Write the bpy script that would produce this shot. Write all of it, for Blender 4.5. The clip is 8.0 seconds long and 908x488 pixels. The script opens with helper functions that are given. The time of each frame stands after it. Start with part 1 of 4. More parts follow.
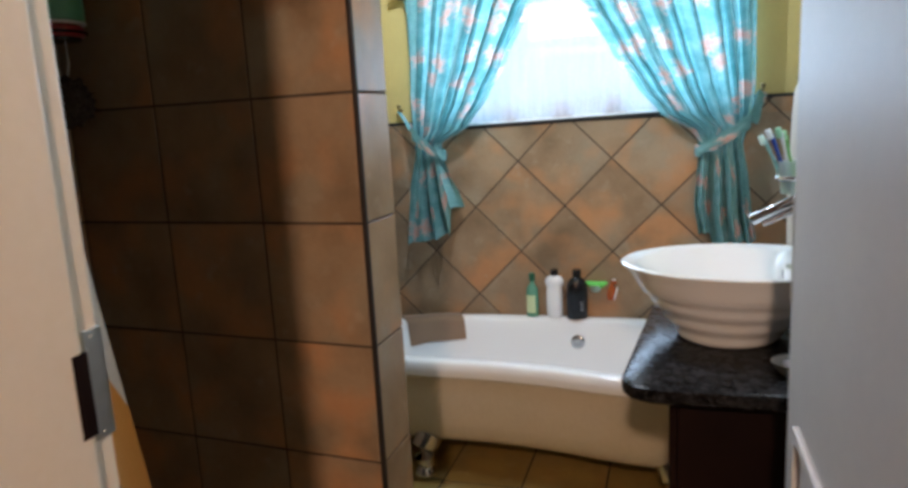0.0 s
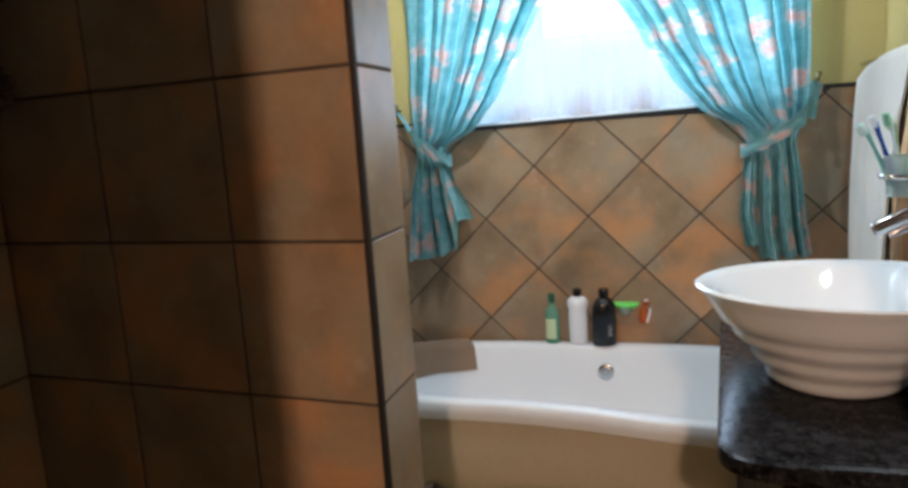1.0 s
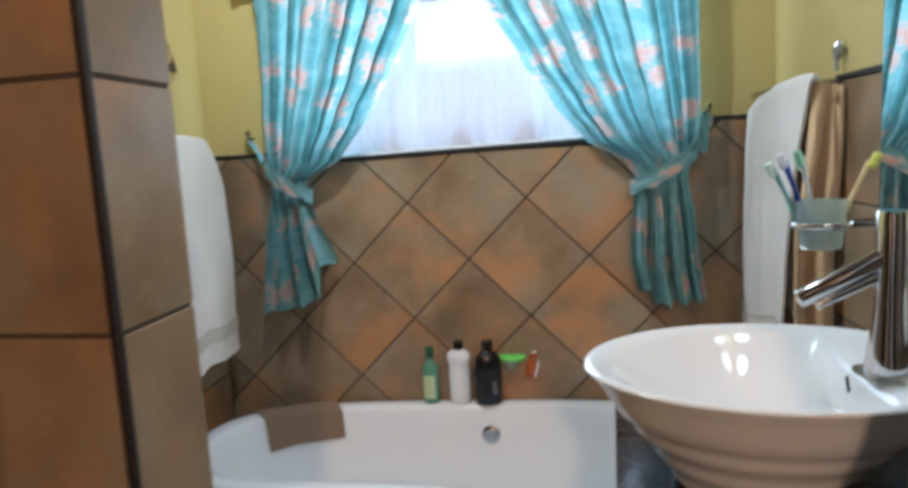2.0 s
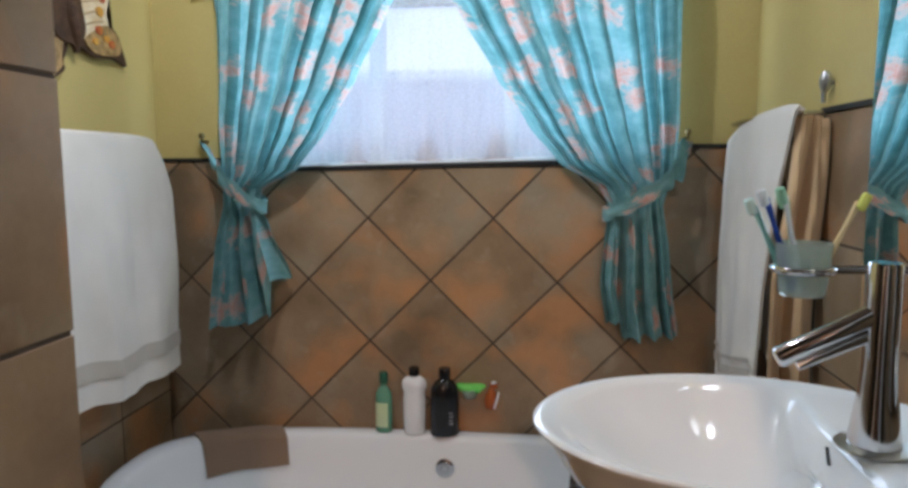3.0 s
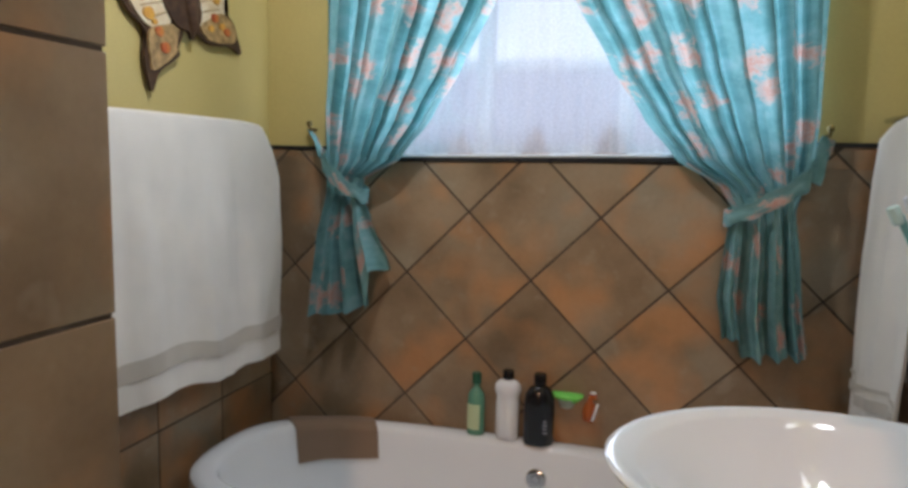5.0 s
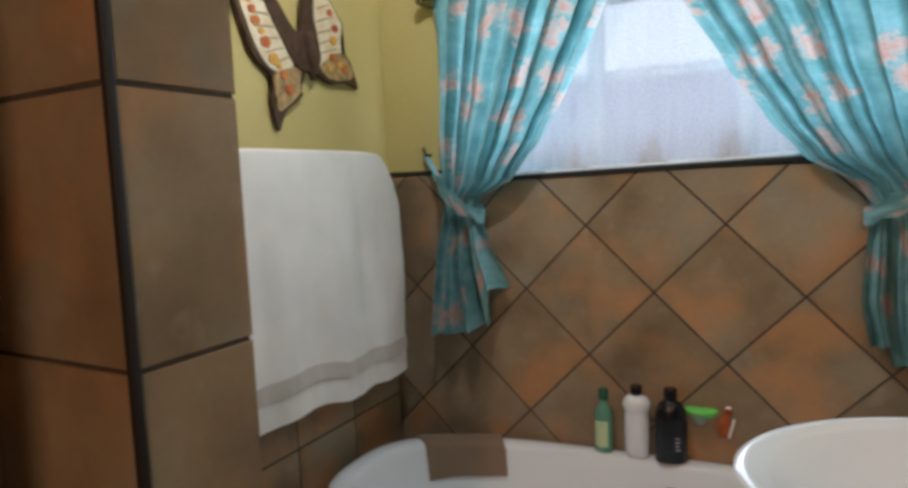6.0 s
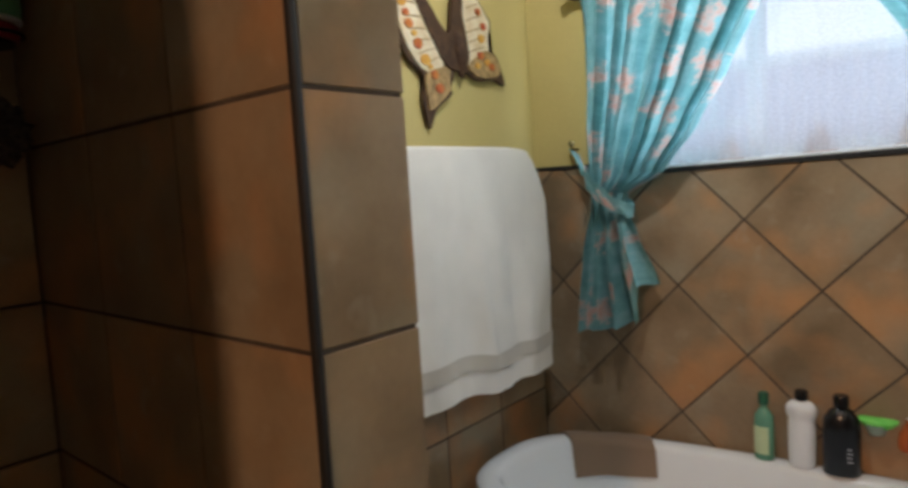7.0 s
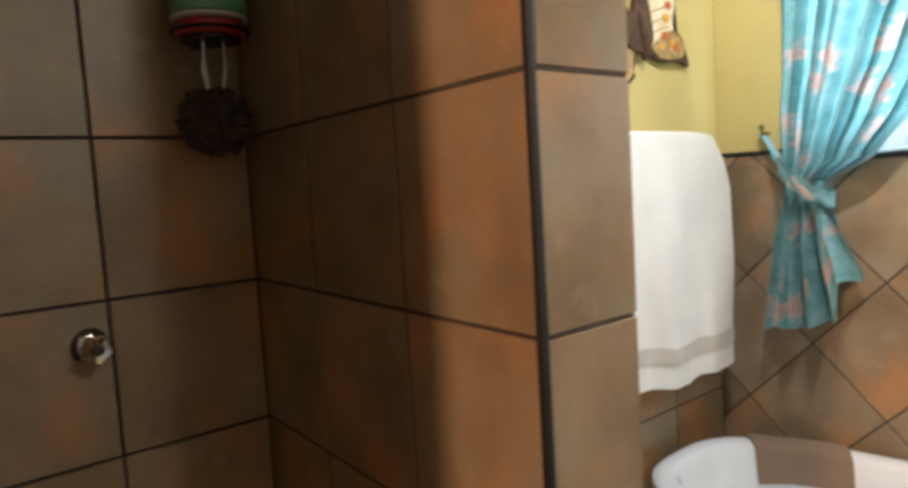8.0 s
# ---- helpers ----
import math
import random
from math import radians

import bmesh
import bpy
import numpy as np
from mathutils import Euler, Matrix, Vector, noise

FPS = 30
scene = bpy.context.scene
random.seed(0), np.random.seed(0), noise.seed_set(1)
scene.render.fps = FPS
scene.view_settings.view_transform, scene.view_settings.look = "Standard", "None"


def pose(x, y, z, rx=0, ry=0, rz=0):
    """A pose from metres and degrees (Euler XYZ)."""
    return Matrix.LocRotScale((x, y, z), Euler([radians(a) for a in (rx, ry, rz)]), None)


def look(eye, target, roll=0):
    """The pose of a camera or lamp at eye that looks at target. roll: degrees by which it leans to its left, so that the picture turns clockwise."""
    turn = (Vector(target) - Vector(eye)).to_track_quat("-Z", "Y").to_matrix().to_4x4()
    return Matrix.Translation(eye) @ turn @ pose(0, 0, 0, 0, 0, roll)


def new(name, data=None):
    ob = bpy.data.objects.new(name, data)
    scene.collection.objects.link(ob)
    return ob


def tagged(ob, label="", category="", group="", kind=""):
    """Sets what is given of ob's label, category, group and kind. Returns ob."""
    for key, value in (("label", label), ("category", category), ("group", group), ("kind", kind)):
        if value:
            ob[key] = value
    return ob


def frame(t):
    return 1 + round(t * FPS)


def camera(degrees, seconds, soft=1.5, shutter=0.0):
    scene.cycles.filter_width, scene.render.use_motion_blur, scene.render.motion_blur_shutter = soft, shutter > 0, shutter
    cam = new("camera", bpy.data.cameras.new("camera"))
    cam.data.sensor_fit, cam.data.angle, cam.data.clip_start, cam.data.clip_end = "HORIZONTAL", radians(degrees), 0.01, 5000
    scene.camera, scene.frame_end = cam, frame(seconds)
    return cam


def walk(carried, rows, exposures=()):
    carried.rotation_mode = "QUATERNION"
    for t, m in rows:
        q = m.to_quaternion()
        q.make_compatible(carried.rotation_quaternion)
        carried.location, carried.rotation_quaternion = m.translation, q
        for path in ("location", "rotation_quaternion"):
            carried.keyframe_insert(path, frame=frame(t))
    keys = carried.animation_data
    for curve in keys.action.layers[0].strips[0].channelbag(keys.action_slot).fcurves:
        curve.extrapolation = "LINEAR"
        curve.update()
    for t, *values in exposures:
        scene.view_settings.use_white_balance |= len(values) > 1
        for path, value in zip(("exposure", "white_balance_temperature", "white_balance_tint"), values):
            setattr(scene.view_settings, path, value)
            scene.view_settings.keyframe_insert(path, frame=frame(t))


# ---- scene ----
cam = camera(66.2, 8.0, 3.2, 0.4)

PATH = [
    (0, (0.687, -0.511, 1.503), (0.09, 1.365, 1.149), -3.1),
    (0.4, (0.595, -0.349, 1.466), (0.018, 1.533, 1.111), -3.4),
    (0.5, (0.588, -0.325, 1.46), (-0.033, 1.55, 1.145), -3.2),
    (1, (0.492, -0.145, 1.452), (-0.076, 1.746, 1.134), -3.7),
    (1.5, (0.482, 0.03, 1.441), (0.033, 1.949, 1.104), -5.0),
    (2, (0.515, 0.228, 1.466), (0.235, 2.191, 1.203), -3.2),
    (2.2, (0.522, 0.27, 1.47), (0.299, 2.244, 1.24), -2.0),
    (3.5, (0.577, 0.423, 1.474), (0.35, 2.397, 1.246), 0.6),
    (4, (0.594, 0.458, 1.48), (0.355, 2.43, 1.248), 1.9),
    (4.2, (0.585, 0.45, 1.474), (0.279, 2.409, 1.211), 3.5),
    (5.3, (0.616, 0.5, 1.462), (-0.019, 2.383, 1.237), 0.4),
    (5.5, (0.616, 0.499, 1.465), (-0.062, 2.368, 1.247), 0.4),
    (6, (0.631, 0.478, 1.46), (-0.262, 2.258, 1.277), -2.6),
    (6.5, (0.626, 0.471, 1.46), (-0.406, 2.174, 1.27), -2.4),
    (7, (0.612, 0.452, 1.456), (-0.614, 2.023, 1.285), -3.5),
    (7.5, (0.581, 0.428, 1.458), (-0.805, 1.861, 1.306), -2.9),
    (8, (0.534, 0.398, 1.456), (-0.991, 1.679, 1.277), -3.4),
]
EXPOSURES = [(0, 0.46, 5200, 6), (1.0, 0.42, 5200, 6), (2.2, 0.12, 5380, 8), (3.5, -0.27, 5530, 12), (5.5, -0.28, 5770, 11), (6.5, -0.46, 5750, 6), (7.0, -0.22, 5850, 8), (7.5, 0.15, 5850, 10), (8, 0.80, 5950, 10)]
walk(cam, [(t, look(eye, target, roll)) for t, eye, target, roll in PATH], EXPOSURES)

# ---- light ----
ZC = 2.55
world = bpy.data.worlds.new("sky")
scene.world = world
world.use_nodes = True
wn = world.node_tree
sky = wn.nodes.new("ShaderNodeTexSky")
sky.sky_type, sky.sun_disc = "NISHITA", False
sky.sun_elevation, sky.sun_rotation = radians(50), radians(200)
wn.links.new(sky.outputs[0], wn.nodes["Background"].inputs[0])
wn.nodes["Background"].inputs[1].default_value = 0.15


def lamp(name, kind, m, power, colour, size=0.2, size_y=0):
    data = bpy.data.lights.new(name, kind)
    data.energy, data.color = power, colour
    if kind == "AREA":
        data.size = size
        if size_y:
            data.shape, data.size_y = "RECTANGLE", size_y
    elif kind == "POINT":
        data.shadow_soft_size = size
    ob = new(name, data)
    ob.matrix_world = m
    return ob


lamp("sun", "SUN", look((0, -4, 6), (0, 0, 0)), 4.8, (1, 0.95, 0.88)).data.angle = radians(0.5)
lamp("window_daylight", "AREA", look((0.265, 2.712, 1.785), (0.265, 0.5, 1.785)), 13.5, (0.84, 0.92, 1.0), 1.42, 0.54)
lamp("sky_through_glass", "AREA", look((0.26, 2.80, 1.785), (0.26, 0.5, 1.785)), 2.45, (0.90, 0.90, 1.0), 1.4, 0.52)
LAMP_BATH, LAMP_HALL, MIRROR_STANDIN = (0.0, 1.75), (0.74, -1.85), (1.14, 1.14, 2.33)
lamp("bath_lamp_light", "POINT", pose(*LAMP_BATH, ZC - 0.09), 23, (1.0, 0.965, 0.92), 0.05)
# unseen lamp added in place of the light that the mirror throws back
lamp("mirror_lamp_light", "POINT", pose(*MIRROR_STANDIN), 2.8, (0.90, 1.0, 0.90), 0.04)
lamp("hall_lamp_light", "POINT", pose(*LAMP_HALL, ZC - 0.09), 136, (1.0, 0.53, 0.26), 0.07)

# ---- materials ----


def material(name, colour=(0.5, 0.5, 0.5), rough=0.5, metal=0.0):
    m = bpy.data.materials.new(name)
    m.use_nodes = True
    b = m.node_tree.nodes["Principled BSDF"]
    b.inputs["Base Color"].default_value = (*colour, 1)
    b.inputs["Roughness"].default_value, b.inputs["Metallic"].default_value = rough, metal
    return m


def nodes_of(m):
    t = m.node_tree
    return t, t.nodes, t.links, t.nodes["Principled BSDF"]


def noise_node(t, scale, detail=4, rough=0.55, vector=None):
    n = t.nodes.new("ShaderNodeTexNoise")
    n.inputs["Scale"].default_value, n.inputs["Detail"].default_value, n.inputs["Roughness"].default_value = scale, detail, rough
    if vector:
        t.links.new(vector, n.inputs["Vector"])
    return n


def ramp_node(t, fac, stops):
    r = t.nodes.new("ShaderNodeValToRGB")
    t.links.new(fac, r.inputs[0])
    while len(r.color_ramp.elements) < len(stops):
        r.color_ramp.elements.new(0.5)
    for e, (p, c) in zip(r.color_ramp.elements, stops):
        e.position, e.color = p, (*c, 1)
    return r


def mix_node(t, fac, a, b, kind="MIX"):
    n = t.nodes.new("ShaderNodeMix")
    n.data_type, n.blend_type = "RGBA", kind
    for sock, v in ((n.inputs[0], fac), (n.inputs[6], a), (n.inputs[7], b)):
        if hasattr(v, "is_output"):
            t.links.new(v, sock)
        elif isinstance(v, (int, float)):
            sock.default_value = v
        else:
            sock.default_value = (*v, 1)
    return n.outputs[2]


def bump_node(t, height, strength, distance=0.002):
    n = t.nodes.new("ShaderNodeBump")
    n.inputs["Strength"].default_value, n.inputs["Distance"].default_value = strength, distance
    t.links.new(height, n.inputs["Height"])
    t.links.new(n.outputs[0], t.nodes["Principled BSDF"].inputs["Normal"])
    return n


def varied(name, a, b, scale, rough=0.5, metal=0.0, bump=0.15, fine=60, distance=0.002):
    """Two tones at a large scale, with fine relief."""
    m = material(name, a, rough, metal)
    t, n, l, p = nodes_of(m)
    co = n.new("ShaderNodeTexCoord").outputs["Object"]
    big, small = noise_node(t, scale, 5, 0.6, co), noise_node(t, fine, 4, 0.6, co)
    r = ramp_node(t, big.outputs[0], ((0.35, a), (0.65, b)))
    l.new(mix_node(t, 0.12, r.outputs[0], small.outputs[0], "OVERLAY"), p.inputs["Base Color"])
    bump_node(t, small.outputs[0], bump, distance)
    return m


def tile_material(name, dark, mid, rust, grey, rust_at=0.57):
    """Slate-look glazed tile: clouded brown with rust and grey-green patches, another cut of the cloud on every tile."""
    m = material(name, mid, 0.38)
    t, n, l, p = nodes_of(m)
    co, info = n.new("ShaderNodeTexCoord").outputs["Object"], n.new("ShaderNodeObjectInfo")
    shift = n.new("ShaderNodeVectorMath")
    shift.operation = "MULTIPLY_ADD"
    l.new(info.outputs["Random"], shift.inputs[0])
    shift.inputs[1].default_value = (37, 23, 51)
    l.new(co, shift.inputs[2])
    v = shift.outputs[0]
    cloud, patch, pale, grain = noise_node(t, 5, 4, 0.5, v), noise_node(t, 5.5, 2.5, 0.45, v), noise_node(t, 4.2, 3, 0.5, v), noise_node(t, 70, 4, 0.6, v)
    smudge = noise_node(t, 17, 2, 0.5, v)
    base = ramp_node(t, cloud.outputs[0], ((0.32, dark), (0.64, mid)))
    mask = ramp_node(t, patch.outputs[0], ((rust_at - 0.07, (0, 0, 0)), (rust_at + 0.14, (0.72, 0.72, 0.72))))
    gmask = ramp_node(t, pale.outputs[0], ((0.48, (0, 0, 0)), (0.68, (0.6, 0.6, 0.6))))
    smask = ramp_node(t, smudge.outputs[0], ((0.62, (0, 0, 0)), (0.76, (0.45, 0.45, 0.45))))
    c = mix_node(t, gmask.outputs[0], base.outputs[0], grey)
    c = mix_node(t, mask.outputs[0], c, rust)
    c = mix_node(t, smask.outputs[0], c, tuple(0.5 * (x + y) + 0.06 for x, y in zip(mid, grey)))
    c = mix_node(t, 0.16, c, grain.outputs[0], "SOFT_LIGHT")
    tone = ramp_node(t, info.outputs["Random"], ((0.0, (0.43, 0.43, 0.43)), (1.0, (0.57, 0.57, 0.57))))
    c = mix_node(t, 0.8, c, tone.outputs[0], "SOFT_LIGHT")
    l.new(c, p.inputs["Base Color"])
    rr = ramp_node(t, cloud.outputs[0], ((0.3, (0.34, 0.34, 0.34)), (0.7, (0.5, 0.5, 0.5))))
    l.new(rr.outputs[0], p.inputs["Roughness"])
    low = noise_node(t, 12, 4, 0.55, v)
    bump_node(t, low.outputs[0], 0.22, 0.004)
    return m


TILE = tile_material("slate_look_tile", (0.205, 0.142, 0.080), (0.33, 0.238, 0.142), (0.50, 0.245, 0.095), (0.32, 0.285, 0.205))
GROUT = varied("dark_grout", (0.055, 0.040, 0.029), (0.085, 0.064, 0.047), 20, 0.9, bump=0.5)
TRIM = material("black_edge_trim", (0.012, 0.01, 0.009), 0.6)
YELLOW = varied("yellow_wall_paint", (0.55, 0.45, 0.165), (0.59, 0.485, 0.185), 2.2, 0.6, bump=0.12, fine=140)
# dark tone chosen for the unseen ceiling to weaken its bounced light
CEIL = varied("stained_ceiling_board", (0.07, 0.042, 0.024), (0.10, 0.062, 0.036), 3, 0.6)
CREAM = varied("cream_gloss_paint", (0.76, 0.71, 0.60), (0.80, 0.75, 0.64), 3, 0.35, bump=0.06, fine=80)
# near-black instead of cream, so these walls throw less light into the shower
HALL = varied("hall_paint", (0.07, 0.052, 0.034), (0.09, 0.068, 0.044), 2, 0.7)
DOORW = varied("white_door_paint", (0.60, 0.61, 0.64), (0.65, 0.66, 0.68), 3, 0.5, bump=0.08, fine=70)
FLOOR = tile_material("floor_tile", (0.28, 0.19, 0.05), (0.40, 0.28, 0.075), (0.40, 0.24, 0.06), (0.34, 0.26, 0.11))
TUBWHITE = material("white_tub_acrylic", (0.80, 0.82, 0.83), 0.09)
TUBCREAM = varied("cream_tub_shell", (0.60, 0.555, 0.445), (0.64, 0.59, 0.475), 3, 0.35, bump=0.05)
CERAMIC = material("white_glazed_ceramic", (0.77, 0.80, 0.82), 0.05)
CHROME = material("chrome", (0.60, 0.60, 0.61), 0.10, 1.0)
STEEL = varied("brushed_steel", (0.52, 0.54, 0.53), (0.6, 0.62, 0.6), 12, 0.35, 1.0, bump=0.05)
DARKWOOD = varied("dark_red_wood", (0.007, 0.003, 0.003), (0.012, 0.005, 0.004), 5, 0.5, bump=0.15, fine=35)
DARKWOOD.node_tree.nodes["Principled BSDF"].inputs["Specular IOR Level"].default_value = 0.12
MIRROR = material("mirror_glass", (0.9, 0.91, 0.9), 0.01, 1.0)
BLACKP = material("black_plastic", (0.006, 0.006, 0.007), 0.25)
GREENCAP = material("dark_green_plastic", (0.02, 0.10, 0.055), 0.35)
WHITEP = material("white_plastic", (0.78, 0.79, 0.80), 0.35)
LABELW = material("pale_green_label", (0.52, 0.62, 0.36), 0.5)
GREYPRINT = material("grey_print", (0.4, 0.4, 0.42), 0.5)
LIME = varied("lime_mesh", (0.16, 0.62, 0.08), (0.25, 0.72, 0.14), 40, 0.6)
REDP = material("dark_red_plastic", (0.30, 0.015, 0.02), 0.4)
JADE = varied("jade_plastic", (0.12, 0.36, 0.20), (0.18, 0.42, 0.25), 20, 0.4)
WHITEWIN = varied("white_window_paint", (0.76, 0.77, 0.79), (0.8, 0.81, 0.82), 4, 0.4)
BRASS = material("dark_brass", (0.20, 0.16, 0.07), 0.35, 1.0)


def clear(name, colour, rough=0.05, ior=1.45, transmission=1.0):
    m = material(name, colour, rough)
    b = m.node_tree.nodes["Principled BSDF"]
    b.inputs["Transmission Weight"].default_value, b.inputs["IOR"].default_value = transmission, ior
    return m


GLASS = clear("window_glass", (0.95, 0.97, 0.98), 0.0)
CUPGLASS = clear("frosted_cup_glass", (0.80, 0.90, 0.86), 0.32, 1.25, 0.8)
GREENBOTTLE = clear("green_translucent_plastic", (0.20, 0.46, 0.32), 0.2, 1.4, 0.35)
AMBER = clear("amber_plastic", (0.75, 0.22, 0.06), 0.15, 1.4, 0.6)


def cloth(name, colour, scale=260, rough=0.95, second=None):
    m = material(name, colour, rough)
    t, n, l, p = nodes_of(m)
    co = n.new("ShaderNodeTexCoord").outputs["Object"]
    pile, soft = noise_node(t, scale, 3, 0.7, co), noise_node(t, 6, 3, 0.5, co)
    r = ramp_node(t, soft.outputs[0], ((0.3, second or tuple(c * 0.9 for c in colour)), (0.7, colour)))
    l.new(r.outputs[0], p.inputs["Base Color"])
    p.inputs["Sheen Weight"].default_value = 0.2
    bump_node(t, pile.outputs[0], 0.5, 0.003)
    return m


TOWEL = cloth("white_terry", (0.85, 0.81, 0.74))
TOWELBAND = cloth("beige_woven_band", (0.60, 0.55, 0.47), 400)
ROBE = cloth("beige_terry", (0.78, 0.55, 0.31), 260)
MATBROWN = cloth("brown_bath_mat", (0.245, 0.165, 0.105), 180)
ORANGE = cloth("orange_print", (0.72, 0.33, 0.05), 300)
DARKPRINT = cloth("dark_brown_print", (0.06, 0.035, 0.02), 300)

# turquoise cotton with a scatter of faded pink blossoms
CURTAIN = material("turquoise_floral_cotton", (0.2, 0.5, 0.55), 0.9)
t_, n_, l_, p_ = nodes_of(CURTAIN)
uv = n_.new("ShaderNodeTexCoord").outputs["UV"]
warp = noise_node(t_, 16, 5, 0.75, uv)
mapped = mix_node(t_, 0.13, uv, warp.outputs[1], "LINEAR_LIGHT")
vor = n_.new("ShaderNodeTexVoronoi")
vor.voronoi_dimensions = "2D"
vor.inputs["Scale"].default_value, vor.inputs["Randomness"].default_value = 6.3, 0.9
l_.new(mapped, vor.inputs["Vector"])
petal = ramp_node(t_, vor.outputs["Distance"], ((0.12, (0.8, 0.8, 0.8)), (0.21, (0.62, 0.62, 0.62)), (0.30, (0, 0, 0))))
kept = n_.new("ShaderNodeSeparateColor")
l_.new(vor.outputs["Color"], kept.inputs[0])
some = ramp_node(t_, kept.outputs[0], ((0.28, (0, 0, 0)), (0.30, (1, 1, 1))))
blossom = n_.new("ShaderNodeMath")
blossom.operation = "MULTIPLY"
l_.new(petal.outputs[0], blossom.inputs[0])
l_.new(some.outputs[0], blossom.inputs[1])
inner = ramp_node(t_, vor.outputs["Distance"], ((0.02, (0.62, 0.27, 0.19)), (0.13, (0.68, 0.42, 0.34)), (0.27, (0.66, 0.50, 0.45))))
vor2 = n_.new("ShaderNodeTexVoronoi")
vor2.voronoi_dimensions = "2D"
vor2.inputs["Scale"].default_value = 21
l_.new(mapped, vor2.inputs["Vector"])
sprig = ramp_node(t_, vor2.outputs["Distance"], ((0.12, (0.30, 0.30, 0.30)), (0.22, (0, 0, 0))))
ground = noise_node(t_, 14, 4, 0.6, uv)
gcol = ramp_node(t_, ground.outputs[0], ((0.33, (0.135, 0.30, 0.30)), (0.52, (0.195, 0.39, 0.40)), (0.68, (0.275, 0.465, 0.485))))
col = mix_node(t_, sprig.outputs[0], gcol.outputs[0], (0.30, 0.52, 0.55))
col = mix_node(t_, blossom.outputs[0], col, inner.outputs[0])
l_.new(col, p_.inputs["Base Color"])
weave = noise_node(t_, 300, 2, 0.5, uv)
bump_node(t_, weave.outputs[0], 0.2, 0.001)
tr = n_.new("ShaderNodeBsdfTranslucent")
l_.new(col, tr.inputs[0])
mixs = n_.new("ShaderNodeMixShader")
mixs.inputs[0].default_value = 0.26
out_ = n_["Material Output"]
l_.new(p_.outputs[0], mixs.inputs[1])
l_.new(tr.outputs[0], mixs.inputs[2])
l_.new(mixs.outputs[0], out_.inputs[0])

# sheer white net
NET = material("white_net", (0.85, 0.86, 0.9), 0.9)
t_, n_, l_, p_ = nodes_of(NET)
uv = n_.new("ShaderNodeTexCoord").outputs["UV"]
tr = n_.new("ShaderNodeBsdfTranslucent")
tr.inputs[0].default_value = (0.88, 0.9, 0.95, 1)
tp = n_.new("ShaderNodeBsdfTransparent")
lace = noise_node(t_, 40, 4, 0.6, uv)
dens = ramp_node(t_, lace.outputs[0], ((0.35, (0.46, 0.46, 0.46)), (0.65, (0.68, 0.68, 0.68))))
m1, m2 = n_.new("ShaderNodeMixShader"), n_.new("ShaderNodeMixShader")
m1.inputs[0].default_value = 0.7
l_.new(p_.outputs[0], m1.inputs[1])
l_.new(tr.outputs[0], m1.inputs[2])
l_.new(dens.outputs[0], m2.inputs[0])
l_.new(tp.outputs[0], m2.inputs[1])
l_.new(m1.outputs[0], m2.inputs[2])
l_.new(m2.outputs[0], n_["Material Output"].inputs[0])

# dark granite-look worktop
GRANITE = material("dark_granite", (0.03, 0.03, 0.035), 0.22)
t_, n_, l_, p_ = nodes_of(GRANITE)
co = n_.new("ShaderNodeTexCoord").outputs["Object"]
sp, cl = noise_node(t_, 130, 5, 0.75, co), noise_node(t_, 38, 5, 0.65, co)
r1 = ramp_node(t_, cl.outputs[0], ((0.38, (0.003, 0.003, 0.0035)), (0.7, (0.022, 0.022, 0.025))))
r2 = ramp_node(t_, sp.outputs[0], ((0.54, (0, 0, 0)), (0.66, (0.8, 0.8, 0.8))))
l_.new(mix_node(t_, r2.outputs[0], r1.outputs[0], (0.075, 0.078, 0.082)), p_.inputs["Base Color"])
p_.inputs["Specular IOR Level"].default_value = 0.14
rg = ramp_node(t_, cl.outputs[0], ((0.35, (0.2, 0.2, 0.2)), (0.7, (0.34, 0.34, 0.34))))
l_.new(rg.outputs[0], p_.inputs["Roughness"])
bump_node(t_, sp.outputs[0], 0.25, 0.001)

# ---- mesh helpers ----


def part(name, bm, mat, parent=None, label="", smooth=False):
    me = bpy.data.meshes.new(name)
    bmesh.ops.recalc_face_normals(bm, faces=bm.faces)
    if smooth:
        for f in bm.faces:
            f.smooth = True
        for e in bm.edges:
            if len(e.link_faces) == 2 and e.calc_face_angle(0) > radians(40):
                e.smooth = False
    bm.to_mesh(me)
    bm.free()
    me.materials.append(mat)
    ob = new(name, me)
    ob.parent = parent
    if label:
        tagged(ob, label)
    return ob


def empty(name, label, category, x, y, z, group="", kind="", turn=0):
    e = new(name)
    e.empty_display_size = 0.05
    e.matrix_world = pose(x, y, z, 0, 0, turn)
    return tagged(e, label, category, group, kind)


def box(lo, hi, bevel=0.0, bm=None, seg=2):
    bm = bm or bmesh.new()
    vs = bmesh.ops.create_cube(bm, size=1)["verts"]
    for v in vs:
        v.co = Vector([(a + b) / 2 + c * (b - a) for a, b, c in zip(lo, hi, v.co)])
    if bevel:
        es = list({e for v in vs for e in v.link_edges})
        bmesh.ops.bevel(bm, geom=es, offset=bevel, segments=seg, affect="EDGES", profile=0.5)
    return bm


